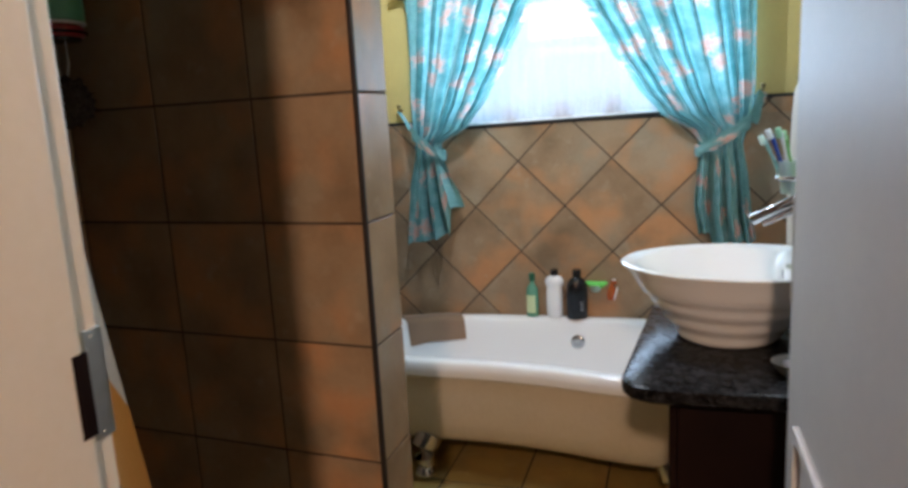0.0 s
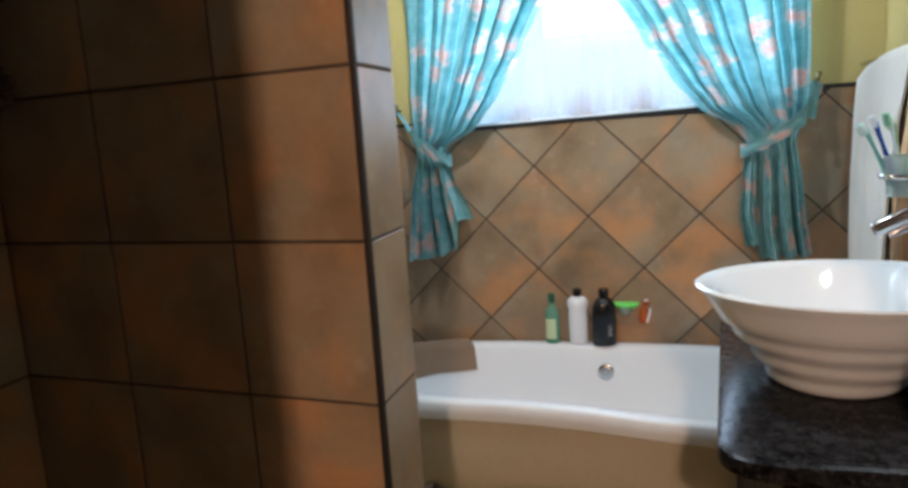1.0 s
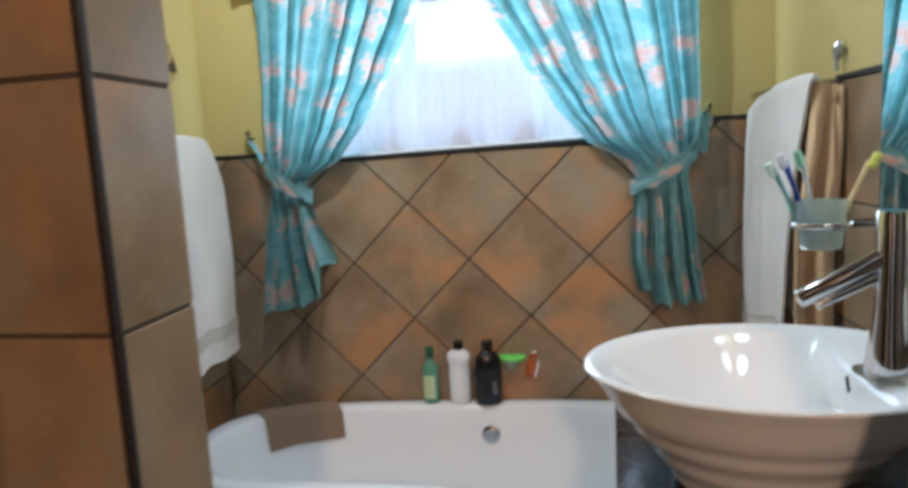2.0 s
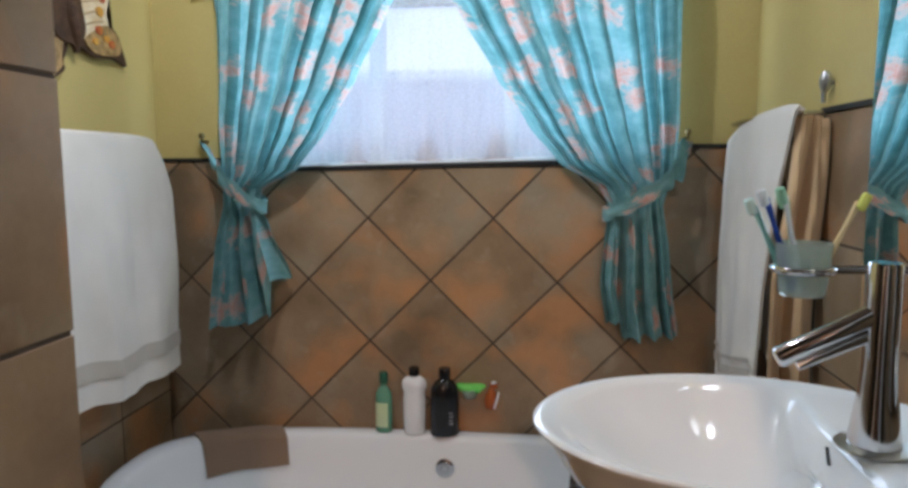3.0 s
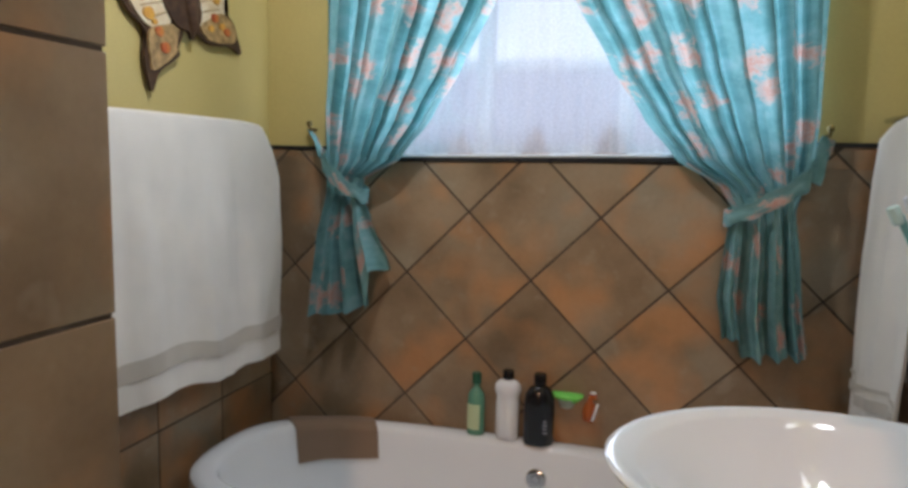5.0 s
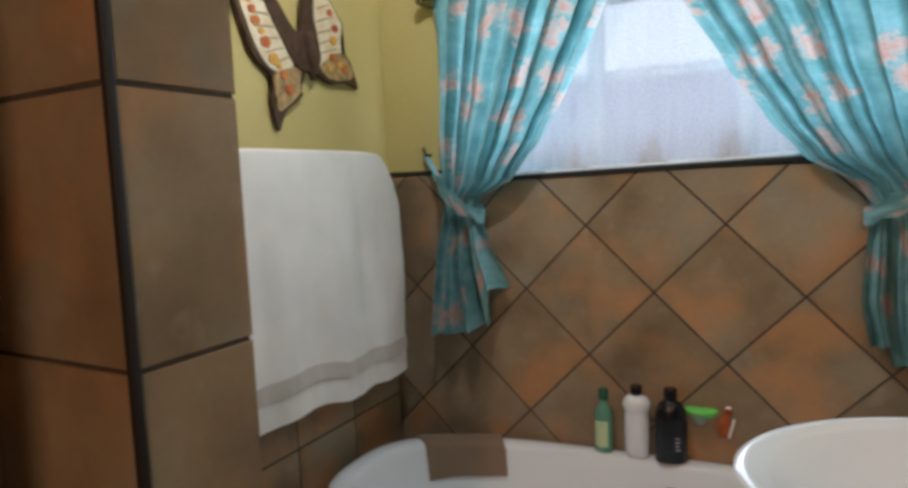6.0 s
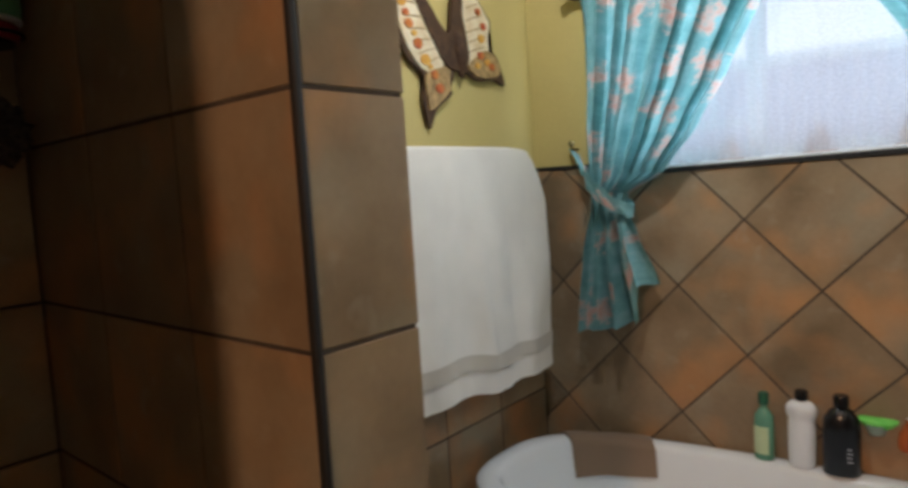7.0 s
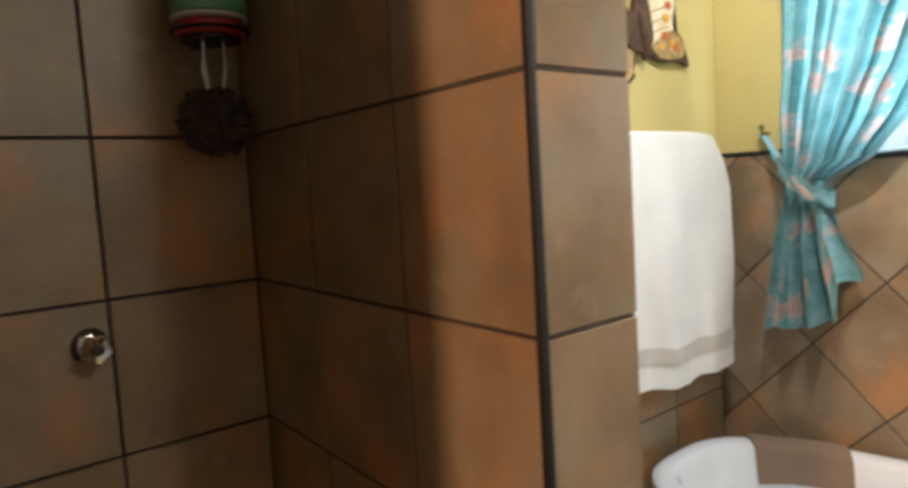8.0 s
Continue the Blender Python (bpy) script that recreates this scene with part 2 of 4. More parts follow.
def lathe(profile, seg=40, bm=None, centre=(0, 0, 0), sx=1.0, sy=1.0):
    """A turned form from (radius, height) pairs."""
    bm = bm or bmesh.new()
    rings = []
    for r, z in profile:
        if r < 1e-5:
            rings.append([bm.verts.new((centre[0], centre[1], centre[2] + z))])
        else:
            rings.append([bm.verts.new((centre[0] + sx * r * math.cos(2 * math.pi * k / seg), centre[1] + sy * r * math.sin(2 * math.pi * k / seg), centre[2] + z)) for k in range(seg)])
    for a, b in zip(rings, rings[1:]):
        for k in range(seg):
            q = [a[k % len(a)], a[(k + 1) % len(a)], b[(k + 1) % len(b)], b[k % len(b)]]
            q = list(dict.fromkeys(q))
            if len(q) > 2:
                bm.faces.new(q)
    return bm


def tube(points, radius, seg=10, bm=None, cap=True):
    bm = bm or bmesh.new()
    pts = [Vector(p) for p in points]
    rings = []
    for i, p in enumerate(pts):
        d = (pts[min(i + 1, len(pts) - 1)] - pts[max(i - 1, 0)]).normalized()
        side = d.cross(Vector((0, 0, 1)))
        if side.length < 1e-3:
            side = Vector((1, 0, 0))
        side.normalize()
        up = side.cross(d)
        r = radius[i] if isinstance(radius, (list, tuple)) else radius
        rings.append([bm.verts.new(p + r * (math.cos(2 * math.pi * k / seg) * side + math.sin(2 * math.pi * k / seg) * up)) for k in range(seg)])
    for a, b in zip(rings, rings[1:]):
        for k in range(seg):
            bm.faces.new((a[k], a[(k + 1) % seg], b[(k + 1) % seg], b[k]))
    if cap:
        bm.faces.new(rings[0])
        bm.faces.new(rings[-1])
    return bm


def sheet(f, nu, nv, thickness=0.0, uvs=(1, 1)):
    """A cloth from f(u, v); with a thickness it gets a back and closed rims."""
    bm = bmesh.new()
    lay = bm.loops.layers.uv.new("UVMap")
    g = [[bm.verts.new(f(i / nu, j / nv)) for i in range(nu + 1)] for j in range(nv + 1)]
    for j in range(nv):
        for i in range(nu):
            fc = bm.faces.new((g[j][i], g[j][i + 1], g[j + 1][i + 1], g[j + 1][i]))
            for lp, (a, b) in zip(fc.loops, ((i, j), (i + 1, j), (i + 1, j + 1), (i, j + 1))):
                lp[lay].uv = (a / nu * uvs[0], b / nv * uvs[1])
    if thickness:
        bmesh.ops.recalc_face_normals(bm, faces=bm.faces)
        bmesh.ops.solidify(bm, geom=bm.faces[:], thickness=thickness)
    return bm


def clip_poly(poly, lo, hi):
    """A convex polygon cut to a rectangle."""
    for axis in (0, 1):
        for sign, lim in ((1, lo[axis]), (-1, -hi[axis])):
            res = []
            for a, b in zip(poly, poly[1:] + poly[:1]):
                da, db = sign * a[axis] - lim, sign * b[axis] - lim
                if da >= 0:
                    res.append(a)
                if da * db < 0:
                    k = da / (da - db)
                    res.append((a[0] + k * (b[0] - a[0]), a[1] + k * (b[1] - a[1])))
            poly = res
            if len(poly) < 3:
                return []
    return poly


def area_of(poly):
    return abs(sum(a[0] * b[1] - b[0] * a[1] for a, b in zip(poly, poly[1:] + poly[:1]))) / 2


def tile_mesh(poly, depth=0.008, ease=0.001):
    """A tile in its own plane: x across, z up, its face towards -y, with an eased edge."""
    cx, cz = sum(p[0] for p in poly) / len(poly), sum(p[1] for p in poly) / len(poly)
    bm = bmesh.new()
    rings = []
    for inset, y in ((0, 0), (0, -depth + ease), (ease, -depth)):
        ring = []
        for x, z in poly:
            d = math.hypot(x - cx, z - cz) or 1
            ring.append(bm.verts.new((x - (x - cx) / d * inset * 1.3 - 0, y, z - (z - cz) / d * inset * 1.3)))
        rings.append(ring)
    n = len(poly)
    for a, b in zip(rings, rings[1:]):
        for k in range(n):
            bm.faces.new((a[k], a[(k + 1) % n], b[(k + 1) % n], b[k]))
    bm.faces.new(rings[-1])
    bmesh.ops.recalc_face_normals(bm, faces=bm.faces)
    me = bpy.data.meshes.new("tile")
    bm.to_mesh(me)
    bm.free()
    return me


def lay_tiles(parent, m, lo, hi, pitch, joint, origin, diagonal=False, mat=None, name="tile"):
    """Tiles over a rectangle of the plane m (x across, z up, face towards -y), each an object under parent."""
    h = (pitch - joint) / 2
    full = [(-h, -h), (h, -h), (h, h), (-h, h)]
    c = math.sqrt(0.5) if diagonal else 1.0
    if diagonal:
        full = [((x - z) * c, (x + z) * c) for x, z in full]
    whole = tile_mesh(full)
    whole.materials.append(mat or TILE)
    r = int(8 / pitch)
    rnd = random.Random(parent.name)
    for i in range(-r, r):
        for j in range(-r, r):
            u, w = (i + 0.5) * pitch, (j + 0.5) * pitch
            x, z = ((u - w) * c, (u + w) * c) if diagonal else (u, w)
            x, z = x + origin[0], z + origin[1]
            if not (lo[0] - pitch < x < hi[0] + pitch and lo[1] - pitch < z < hi[1] + pitch):
                continue
            poly = clip_poly([(a + x, b + z) for a, b in full], lo, hi)
            if len(poly) < 3 or area_of(poly) < 2e-4:
                continue
            me = whole
            if area_of(poly) < area_of(full) * 0.999:
                me = tile_mesh([(a - x, b - z) for a, b in poly])
                me.materials.append(mat or TILE)
            ob = new(name, me)
            ob.parent = parent
            ob.matrix_parent_inverse = parent.matrix_world.inverted()
            ob.matrix_basis = m @ pose(x, rnd.uniform(-0.0008, 0.0008), z, rnd.uniform(-0.15, 0.15), 0, rnd.uniform(-0.15, 0.15))


def structure(name, bm, mat, label, category):
    return tagged(part(name, bm, mat), label, category, kind="structure")


# ---- the room ----
XL, XR, YB, YD = -0.74, 1.25, 2.70, 0.04                # left, right, window wall, door wall
XS, SLANT = -0.88, 4.2                                  # shower wall; the partition's face stands askew by some degrees
DADO, P, J = 1.495, 0.303, 0.0064                        # top of the tiling, tile pitch, joint
DADO_E, SILL = 1.533, 1.474                             # top of the tiling east of the window and under it
WX0, WX1, WZ1 = -0.465, 1.0, 2.07                       # window opening
TH = 0.010                                              # tile face in front of the wall

floor = structure("floor", box((XS - 0.13, -2.2, -0.12), (XR + 0.1, YB + 0.1, -0.002)), GROUT, "ochre floor tiles with thin dark joints", "floor")
ceiling = structure("ceiling", box((XS - 0.13, -2.2, ZC), (XR + 0.1, YB + 0.25, ZC + 0.1)), CEIL, "plain unseen ceiling, coloured dark to hold down bounced light", "ceiling")

bm = box((XL - 0.1, YB + TH, -0.1), (XR + 0.1, YB + 0.22, SILL - 0.014))
box((XL - 0.1, YB + TH, SILL - 0.014), (WX0, YB + 0.22, ZC), bm=bm)
box((WX1, YB + TH, SILL - 0.014), (XR + 0.1, YB + 0.22, ZC), bm=bm)
box((WX0, YB + TH, WZ1), (WX1, YB + 0.22, ZC), bm=bm)
wall_back = structure("wall_north", bm, YELLOW, "yellow painted wall with slate-look tiles laid diagonally below the window", "wall")
wall_left = structure("wall_west", box((XL - 0.12, 1.05, -0.1), (XL - TH, YB + 0.22, ZC)), YELLOW, "yellow painted wall above brown slate-look tiles", "wall")
wall_shower = structure("wall_shower", box((XS - 0.12, -0.1, -0.1), (XS - TH, 1.16, ZC)), GROUT, "full-height shower wall of dark brown slate-look tiles", "wall")
wall_right = structure("wall_east", box((XR + TH, -0.1, -0.1), (XR + 0.12, YB + 0.22, ZC)), YELLOW, "yellow painted wall above brown slate-look tiles", "wall")

# grout beds behind the tiling
for x0, x1, top in ((XL - TH, WX0, DADO - 0.01), (WX0, WX1, SILL - 0.006), (WX1, XR + TH, DADO_E - 0.01)):
    part("grout_bed", box((x0, YB + 0.002, 0), (x1, YB + TH, top)), GROUT, wall_back)
part("grout_bed", box((XL - TH, 1.13, 0), (XL - 0.002, YB, DADO - 0.01)), GROUT, wall_left)
part("grout_bed", box((XR + 0.002, YD, 0), (XR + TH, YB, DADO - 0.01)), GROUT, wall_right)

trim_bits = [((XL, YB - 0.006, DADO - 0.012), (WX0, YB + TH, DADO + 0.002)), ((WX1, YB - 0.006, DADO_E - 0.012), (XR, YB + TH, DADO_E + 0.002)), ((XL - TH, 1.13, DADO - 0.012), (XL + 0.006, YB - 0.007, DADO + 0.002))]
for lo, hi in trim_bits:
    structure("trim", box(lo, hi, 0.002), TRIM, "thin black strip capping the wall tiles", "trim")



def sloped(bm):
    """The sill is not quite level: it rises towards the east."""
    for v in bm.verts:
        v.co.z += 0.0215 * (v.co.x - 0.22)
    return bm


structure("trim", sloped(box((WX0, YB - 0.006, SILL - 0.014), (WX1, YB + 0.002, SILL + 0.001), 0.002)), TRIM, "thin black strip under the window sill", "trim")

# shower partition: tiled on its face and its end
PX, PY0, PY1 = 0.005, 0.965, 1.143
bm = box((XS - TH, PY0 + 0.002, 0), (PX - 0.002, PY1 - 0.004, ZC))
for v in bm.verts:
    if v.co.y < 1.0:
        v.co.y += (PX - v.co.x) * math.tan(radians(SLANT))
partition = structure("partition_wall", bm, GROUT, "full-height shower partition clad in rust-brown tiles", "wall")
structure("trim", box((PX - 0.009, PY0 - 0.003, 0), (PX + 0.003, PY0 + 0.008, ZC), 0.003), TRIM, "black corner strip on the edge of the shower partition", "trim")

# doorway wall
DX0, DX1, DZ = 0.115, 0.925, 2.05
bm = box((XS - 0.11, YD - 0.13, -0.1), (DX0 - 0.03, YD, ZC))
box((DX1 + 0.03, YD - 0.13, -0.1), (XR + 0.1, YD, ZC), bm=bm)
box((DX0 - 0.03, YD - 0.13, DZ + 0.03), (DX1 + 0.03, YD, ZC), bm=bm)
structure("wall_south", bm, HALL, "wall with the doorway, coloured near-black to cut bounced light", "wall")

# unseen hallway behind the doorway, near-black to keep bounced light down
bm = box((XL - 0.2, -2.3, -0.1), (XL - 0.1, -0.09, ZC))
box((XR + 0.1, -2.3, -0.1), (XR + 0.2, -0.09, ZC), bm=bm)
box((XL - 0.2, -2.3, -0.1), (XR + 0.2, -2.2, ZC), bm=bm)
structure("hall_walls", bm, HALL, "unseen hallway walls, coloured near-black to cut bounced light", "wall")

# ---- doorway ----
frame_thing = empty("door_1", "cream painted door frame with a steel strike plate", "door frame", DX0, YD, 0, kind="structure")


def put(name, bm, mat, thing_, label="", smooth=False):
    """A part given in world metres under a thing."""
    ob = part(name, bm, mat, thing_, label, smooth)
    top = thing_
    m = Matrix.Identity(4)
    while top is not None:
        m = top.matrix_basis @ m
        top = top.parent
    ob.matrix_basis = m.inverted()
    return ob


put("jamb", box((DX0 - 0.03, YD - 0.135, 0), (DX0 + 0.004, YD - 0.022, DZ), 0.003), CREAM, frame_thing)
put("jamb", box((DX0 - 0.03, YD - 0.021, 0), (DX0 - 0.001, YD + 0.006, DZ), 0.003), CREAM, frame_thing)
put("jamb", box((DX1, YD - 0.135, 0), (DX1 + 0.03, YD + 0.006, DZ), 0.004), CREAM, frame_thing)
put("lintel", box((DX0 - 0.03, YD - 0.135, DZ), (DX1 + 0.03, YD + 0.006, DZ + 0.03), 0.004), CREAM, frame_thing)
put("architrave", box((DX0 - 0.085, YD - 0.155, 0), (DX0 - 0.006, YD - 0.131, DZ + 0.07), 0.006), CREAM, frame_thing)
put("architrave", box((DX1 + 0.006, YD - 0.155, 0), (DX1 + 0.085, YD - 0.131, DZ + 0.07), 0.006), CREAM, frame_thing)
bm = box((DX0 - 0.002, YD - 0.016, 1.192), (DX0 + 0.001, YD + 0.008, 1.310), 0.0008)
box((DX0 - 0.010, YD + 0.0045, 1.192), (DX0 + 0.001, YD + 0.009, 1.310), 0.001, bm)
put("strike_plate", bm, STEEL, frame_thing, "worn steel strike plate")
put("strike_lip", box((DX0 + 0.001, YD - 0.0165, 1.200), (DX0 + 0.004, YD - 0.0135, 1.292), 0.0008), STEEL, frame_thing)
put("latch_hole", box((DX0 - 0.006, YD - 0.036, 1.201), (DX0 + 0.0052, YD - 0.017, 1.290), 0.0006), DARKWOOD, frame_thing, "dark latch hole")
for z in (1.197, 1.301):
    put("screw", lathe([(0, 0.001), (0.003, 0.001), (0.0035, 0)], 10, centre=(0, 0, 0)), STEEL, frame_thing).matrix_basis = frame_thing.matrix_basis.inverted() @ pose(DX0 + 0.001, YD - 0.004, z, 0, 90, 0)

door = empty("door", "white painted panel door standing open", "door", DX1 - 0.02, YD, 0.012)
DFX, DY1 = 0.883, 0.765
put("leaf", box((DFX, YD + 0.004, 0.012), (DFX + 0.04, DY1, 2.03), 0.004), DOORW, door)
for z0, z1 in ((0.22, 0.985),):
    for y0, y1 in ((YD + 0.11, YD + 0.32), (YD + 0.40, DY1 - 0.11)):
        bm = bmesh.new()
        for lo, hi in (((y0, z0), (y1, z0 + 0.022)), ((y0, z1 - 0.022), (y1, z1)), ((y0, z0 + 0.022), (y0 + 0.022, z1 - 0.022)), ((y1 - 0.022, z0 + 0.022), (y1, z1 - 0.022))):
            box((DFX - 0.010, lo[0], lo[1]), (DFX + 0.001, hi[0], hi[1]), 0.004, bm)
        put("panel_moulding", bm, DOORW, door)
put("latch_plate", box((DFX - 0.0015, DY1 - 0.012, 1.165), (DFX + 0.028, DY1 + 0.002, 1.345), 0.001), STEEL, door, "worn steel latch plate")
put("latch", box((DFX + 0.010, DY1 + 0.001, 1.19), (DFX + 0.024, DY1 + 0.014, 1.215), 0.002), CHROME, door, "chrome latch tongue")

# towel with a printed motif beside the doorway, on a hook
towel = empty("hand_towel", "white towel with an orange winged print on a wall hook", "towel", 0.03, YD + 0.05, 1.38)


def hung(u, v):
    wide = 0.06 + 0.10 * min(1, v * 1.3)
    return (0.036 + 0.010 * math.sin(u * 5 + v * 2), YD + 0.006 + wide * u, 1.50 - 0.92 * v)


put("cloth", sheet(hung, 20, 40, 0.006), TOWEL, towel, smooth=True)


def motif(inset):
    def f(u, v):
        top = 0.235 + 0.10 * u * u + inset * 0.5
        x, y, z = hung(0.42 + inset + (0.54 - inset * 0.6) * u, top + (0.86 - top) * v)
        return (x + 0.006 + 0.03 * inset, y, z)
    return f


put("print_edge", sheet(motif(0.0), 12, 24, 0.002), DARKPRINT, towel, "dark outlined wing print")
put("print", sheet(motif(0.05), 12, 24, 0.002), ORANGE, towel, "orange wing print")
for k in range(3):
    put("print_line", tube([(*hung(0.55 + 0.08 * k, 0.44 + 0.03 * k),), (*hung(0.72, 0.52),), (*hung(0.62 + 0.1 * k, 0.62 + 0.02 * k),)], 0.0018, 6), DARKPRINT, towel).matrix_basis @= Matrix.Translation((0.009, 0, 0))
put("hook", tube([(0.0, YD, 1.395), (0.03, YD + 0.03, 1.385), (0.042, YD + 0.05, 1.385)], 0.007, 10), BLACKP, towel, "dark wall hook", True)

# ---- window ----
window = empty("window_1", "white painted window with a sheer net across it", "window", 0.2, YB + 0.15, DADO, kind="structure")
FY = YB + 0.13
bm = bmesh.new()
for lo, hi in (((WX0, 1.46), (WX0 + 0.05, WZ1)), ((WX1 - 0.05, 1.46), (WX1, WZ1)), ((WX0 + 0.05, WZ1 - 0.05), (WX1 - 0.05, WZ1)), ((WX0 + 0.05, 1.46), (WX1 - 0.05, 1.522))):
    box((lo[0], FY, lo[1]), (hi[0], FY + 0.05, hi[1]), 0.004, bm)
put("window_frame", bm, WHITEWIN, window)
MX = (0.01, 0.48)
for x in MX:
    put("mullion", box((x - 0.026, FY - 0.004, 1.522), (x + 0.026, FY + 0.046, WZ1 - 0.05), 0.004), WHITEWIN, window)
xs = (WX0 + 0.05, MX[0] - 0.026, MX[0] + 0.026, MX[1] - 0.026, MX[1] + 0.026, WX1 - 0.05)
for k in range(3):
    put("transom", box((xs[2 * k], FY, 1.762), (xs[2 * k + 1], FY + 0.045, 1.80), 0.004), WHITEWIN, window)
    for z0, z1 in ((1.522, 1.762), (1.80, WZ1 - 0.05)):
        g = put("pane", box((xs[2 * k], FY + 0.02, z0), (xs[2 * k + 1], FY + 0.024, z1)), GLASS, window)
        g.visible_shadow = False
put("sash_bar", box((xs[0], FY + 0.002, 1.588), (xs[1], FY + 0.018, 1.612), 0.003), WHITEWIN, window)
put("sash_bar", box((-0.135, FY + 0.002, 1.612), (-0.112, FY + 0.018, 1.762), 0.003), WHITEWIN, window)
put("window_sill", sloped(box((WX0, YB - 0.004, SILL + 0.001), (WX1, FY, SILL + 0.011), 0.003)), WHITEWIN, window, "white painted sill")
put("reveal", box((WX0 - 0.001, YB + TH + 0.001, SILL - 0.012), (WX0 + 0.006, FY, WZ1)), WHITEWIN, window)
put("reveal", box((WX1 - 0.006, YB + TH + 0.001, SILL + 0.03), (WX1 + 0.001, FY, WZ1)), WHITEWIN, window)

backdrop = structure("backdrop", box((-6, 6.0, -1), (7, 6.02, 7)), material("bright_overcast_sky"), "bright overcast sky beyond the window", "sky")
bn = backdrop.data.materials[0].node_tree.nodes["Principled BSDF"]
bn.inputs["Emission Color"].default_value, bn.inputs["Emission Strength"].default_value = (0.94, 0.95, 1.0, 1), 0.56
bm = bmesh.new()
for k in range(70):
    box((-3, 4.5, -0.15 + 0.031 * k), (4, 4.53, -0.125 + 0.031 * k), 0, bm)
for x in (-3, -1, 1, 3):
    box((x, 4.53, -0.15), (x + 0.08, 4.6, 2.1), 0, bm)
tagged(part("neighbour_fence", bm, varied("pale_fence", (0.27, 0.27, 0.36), (0.32, 0.32, 0.41), 3, 0.7)), "pale slatted fence seen faintly through the net", "fence")
structure("ground", box((-30, 2.95, -0.2), (30, 60, -0.15)), varied("yard_concrete", (0.3, 0.29, 0.27), (0.36, 0.35, 0.33), 2, 0.9), "pale concrete yard outside the window", "ground")

for x, s, lab in ((0.44, 1.0, "small pale terracotta bell ornament on the sill"), (-0.06, 0.8, "small grey ornament on the window sill"), (0.20, 0.9, "small pale pink ornament on the window sill"), (0.70, 0.6, "small grey dish on the window sill")):
    prof = [(0, 0), (0.052, 0), (0.052, 0.012), (0.036, 0.045), (0.02, 0.072), (0.012, 0.085), (0.014, 0.093), (0, 0.10)]
    bm = lathe([(r * s, z * s) for r, z in prof], 20, centre=(0, 0, 0))
    orn = tagged(part("ornament", bm, varied("ornament_clay", (0.45, 0.33, 0.29), (0.5, 0.4, 0.36), 8, 0.6), smooth=True), lab, "ornament", "ornaments on the sill")
    orn.matrix_basis = pose(x, YB + 0.085, SILL + 0.011 + 0.0215 * (x - 0.22))


def net_f(u, v):
    x = WX0 + 0.02 + (WX1 - WX0 - 0.04) * u
    return (x, YB + 0.028 + 0.007 * math.sin(u * 2 * math.pi * 24 + 1.3 * math.sin(u * 9)) * (0.4 + 0.6 * v), WZ1 - 0.03 - (WZ1 - SILL - 0.045 - 0.0215 * (x - 0.22)) * v)


netc = tagged(part("net_curtain", sheet(net_f, 260, 8, uvs=(6, 3)), NET, smooth=True), "sheer white net hanging gathered across the window", "net curtain")

LACE = cloth("beige_lace", (0.55, 0.47, 0.40), 200)
bm = bmesh.new()
for k in range(80):
    x = WX0 + 0.03 + (WX1 - WX0 - 0.06) * k / 79
    lathe([(0.0045, 0), (0.0075, 0.0012), (0.0045, 0.0024)], 8, bm, (x, YB + 0.016, 1.992 + 0.006 * (k % 2)))
tagged(part("lace_edging", bm, LACE), "narrow beige lace edging on the net heading", "lace", kind="stuff")

# ---- curtains ----
ROD = 2.078
rod = empty("curtain_rod", "dark brass curtain rod above the window", "curtain rod", 0.25, YB - 0.07, ROD)
put("pole", tube([(-0.545, YB - 0.07, ROD), (1.09, YB - 0.07, ROD)], 0.010, 12), BRASS, rod, smooth=True)
for x in (-0.535, 1.08):
    put("bracket", box((x - 0.013, YB - 0.085, ROD - 0.016), (x + 0.011, YB + TH + 0.001, ROD + 0.02), 0.003), BRASS, rod)


def lerp_table(table, z):
    for (z0, *a), (z1, *b) in zip(table, table[1:]):
        if z0 >= z >= z1:
            k = (z0 - z) / (z0 - z1)
            k = k * k * (3 - 2 * k) * 0.35 + k * 0.65
            return [p + k * (q - p) for p, q in zip(a, b)]
    return table[-1][1:]


def curtain(table, folds, seed, flare, short):
    """A drape from rows of (height, outer x, inner x, fold depth, front shift); u runs from the outer edge inwards."""
    z0, z1 = table[0][0], table[-1][0]
    rnd = random.Random(seed)
    ph = [rnd.uniform(0, 6.28) for _ in range(4)]

    def f(u, v):
        z = z0 + (z1 - z0) * v
        a, b, depth, shift = lerp_table(table, z)
        w = u + 0.018 * math.sin(u * 19 + ph[0]) + 0.012 * math.sin(u * 43 + ph[1])
        fo = folds if z > 1.385 else folds * 0.44
        s = math.sin(2 * math.pi * fo * w + ph[2] + 0.6 * math.sin(3 * v + ph[3]))
        if z < 1.385:
            s = 1 - 2 * ((1 - s) / 2) ** 2.2
        depth *= 1.6 if z > 1.46 else 1.0
        y = YB - 0.068 - shift - depth * (s + 0.35 * math.sin(2 * math.pi * fo * 2.3 * w + ph[1] + 2 * v))
        low = max(0, (1.36 - z) / (1.36 - z1))
        step = min(1, max(0, (u - 0.74) / 0.08))
        hem = flare * (u - 0.5) * low * low + short * step * step * (3 - 2 * step) * low
        x = a + (b - a) * (u + 0.012 * math.cos(2 * math.pi * fo * w + ph[2]))
        return (x, y, z + hem + 0.006 * math.sin(u * 31) * (v > 0.97))
    return f


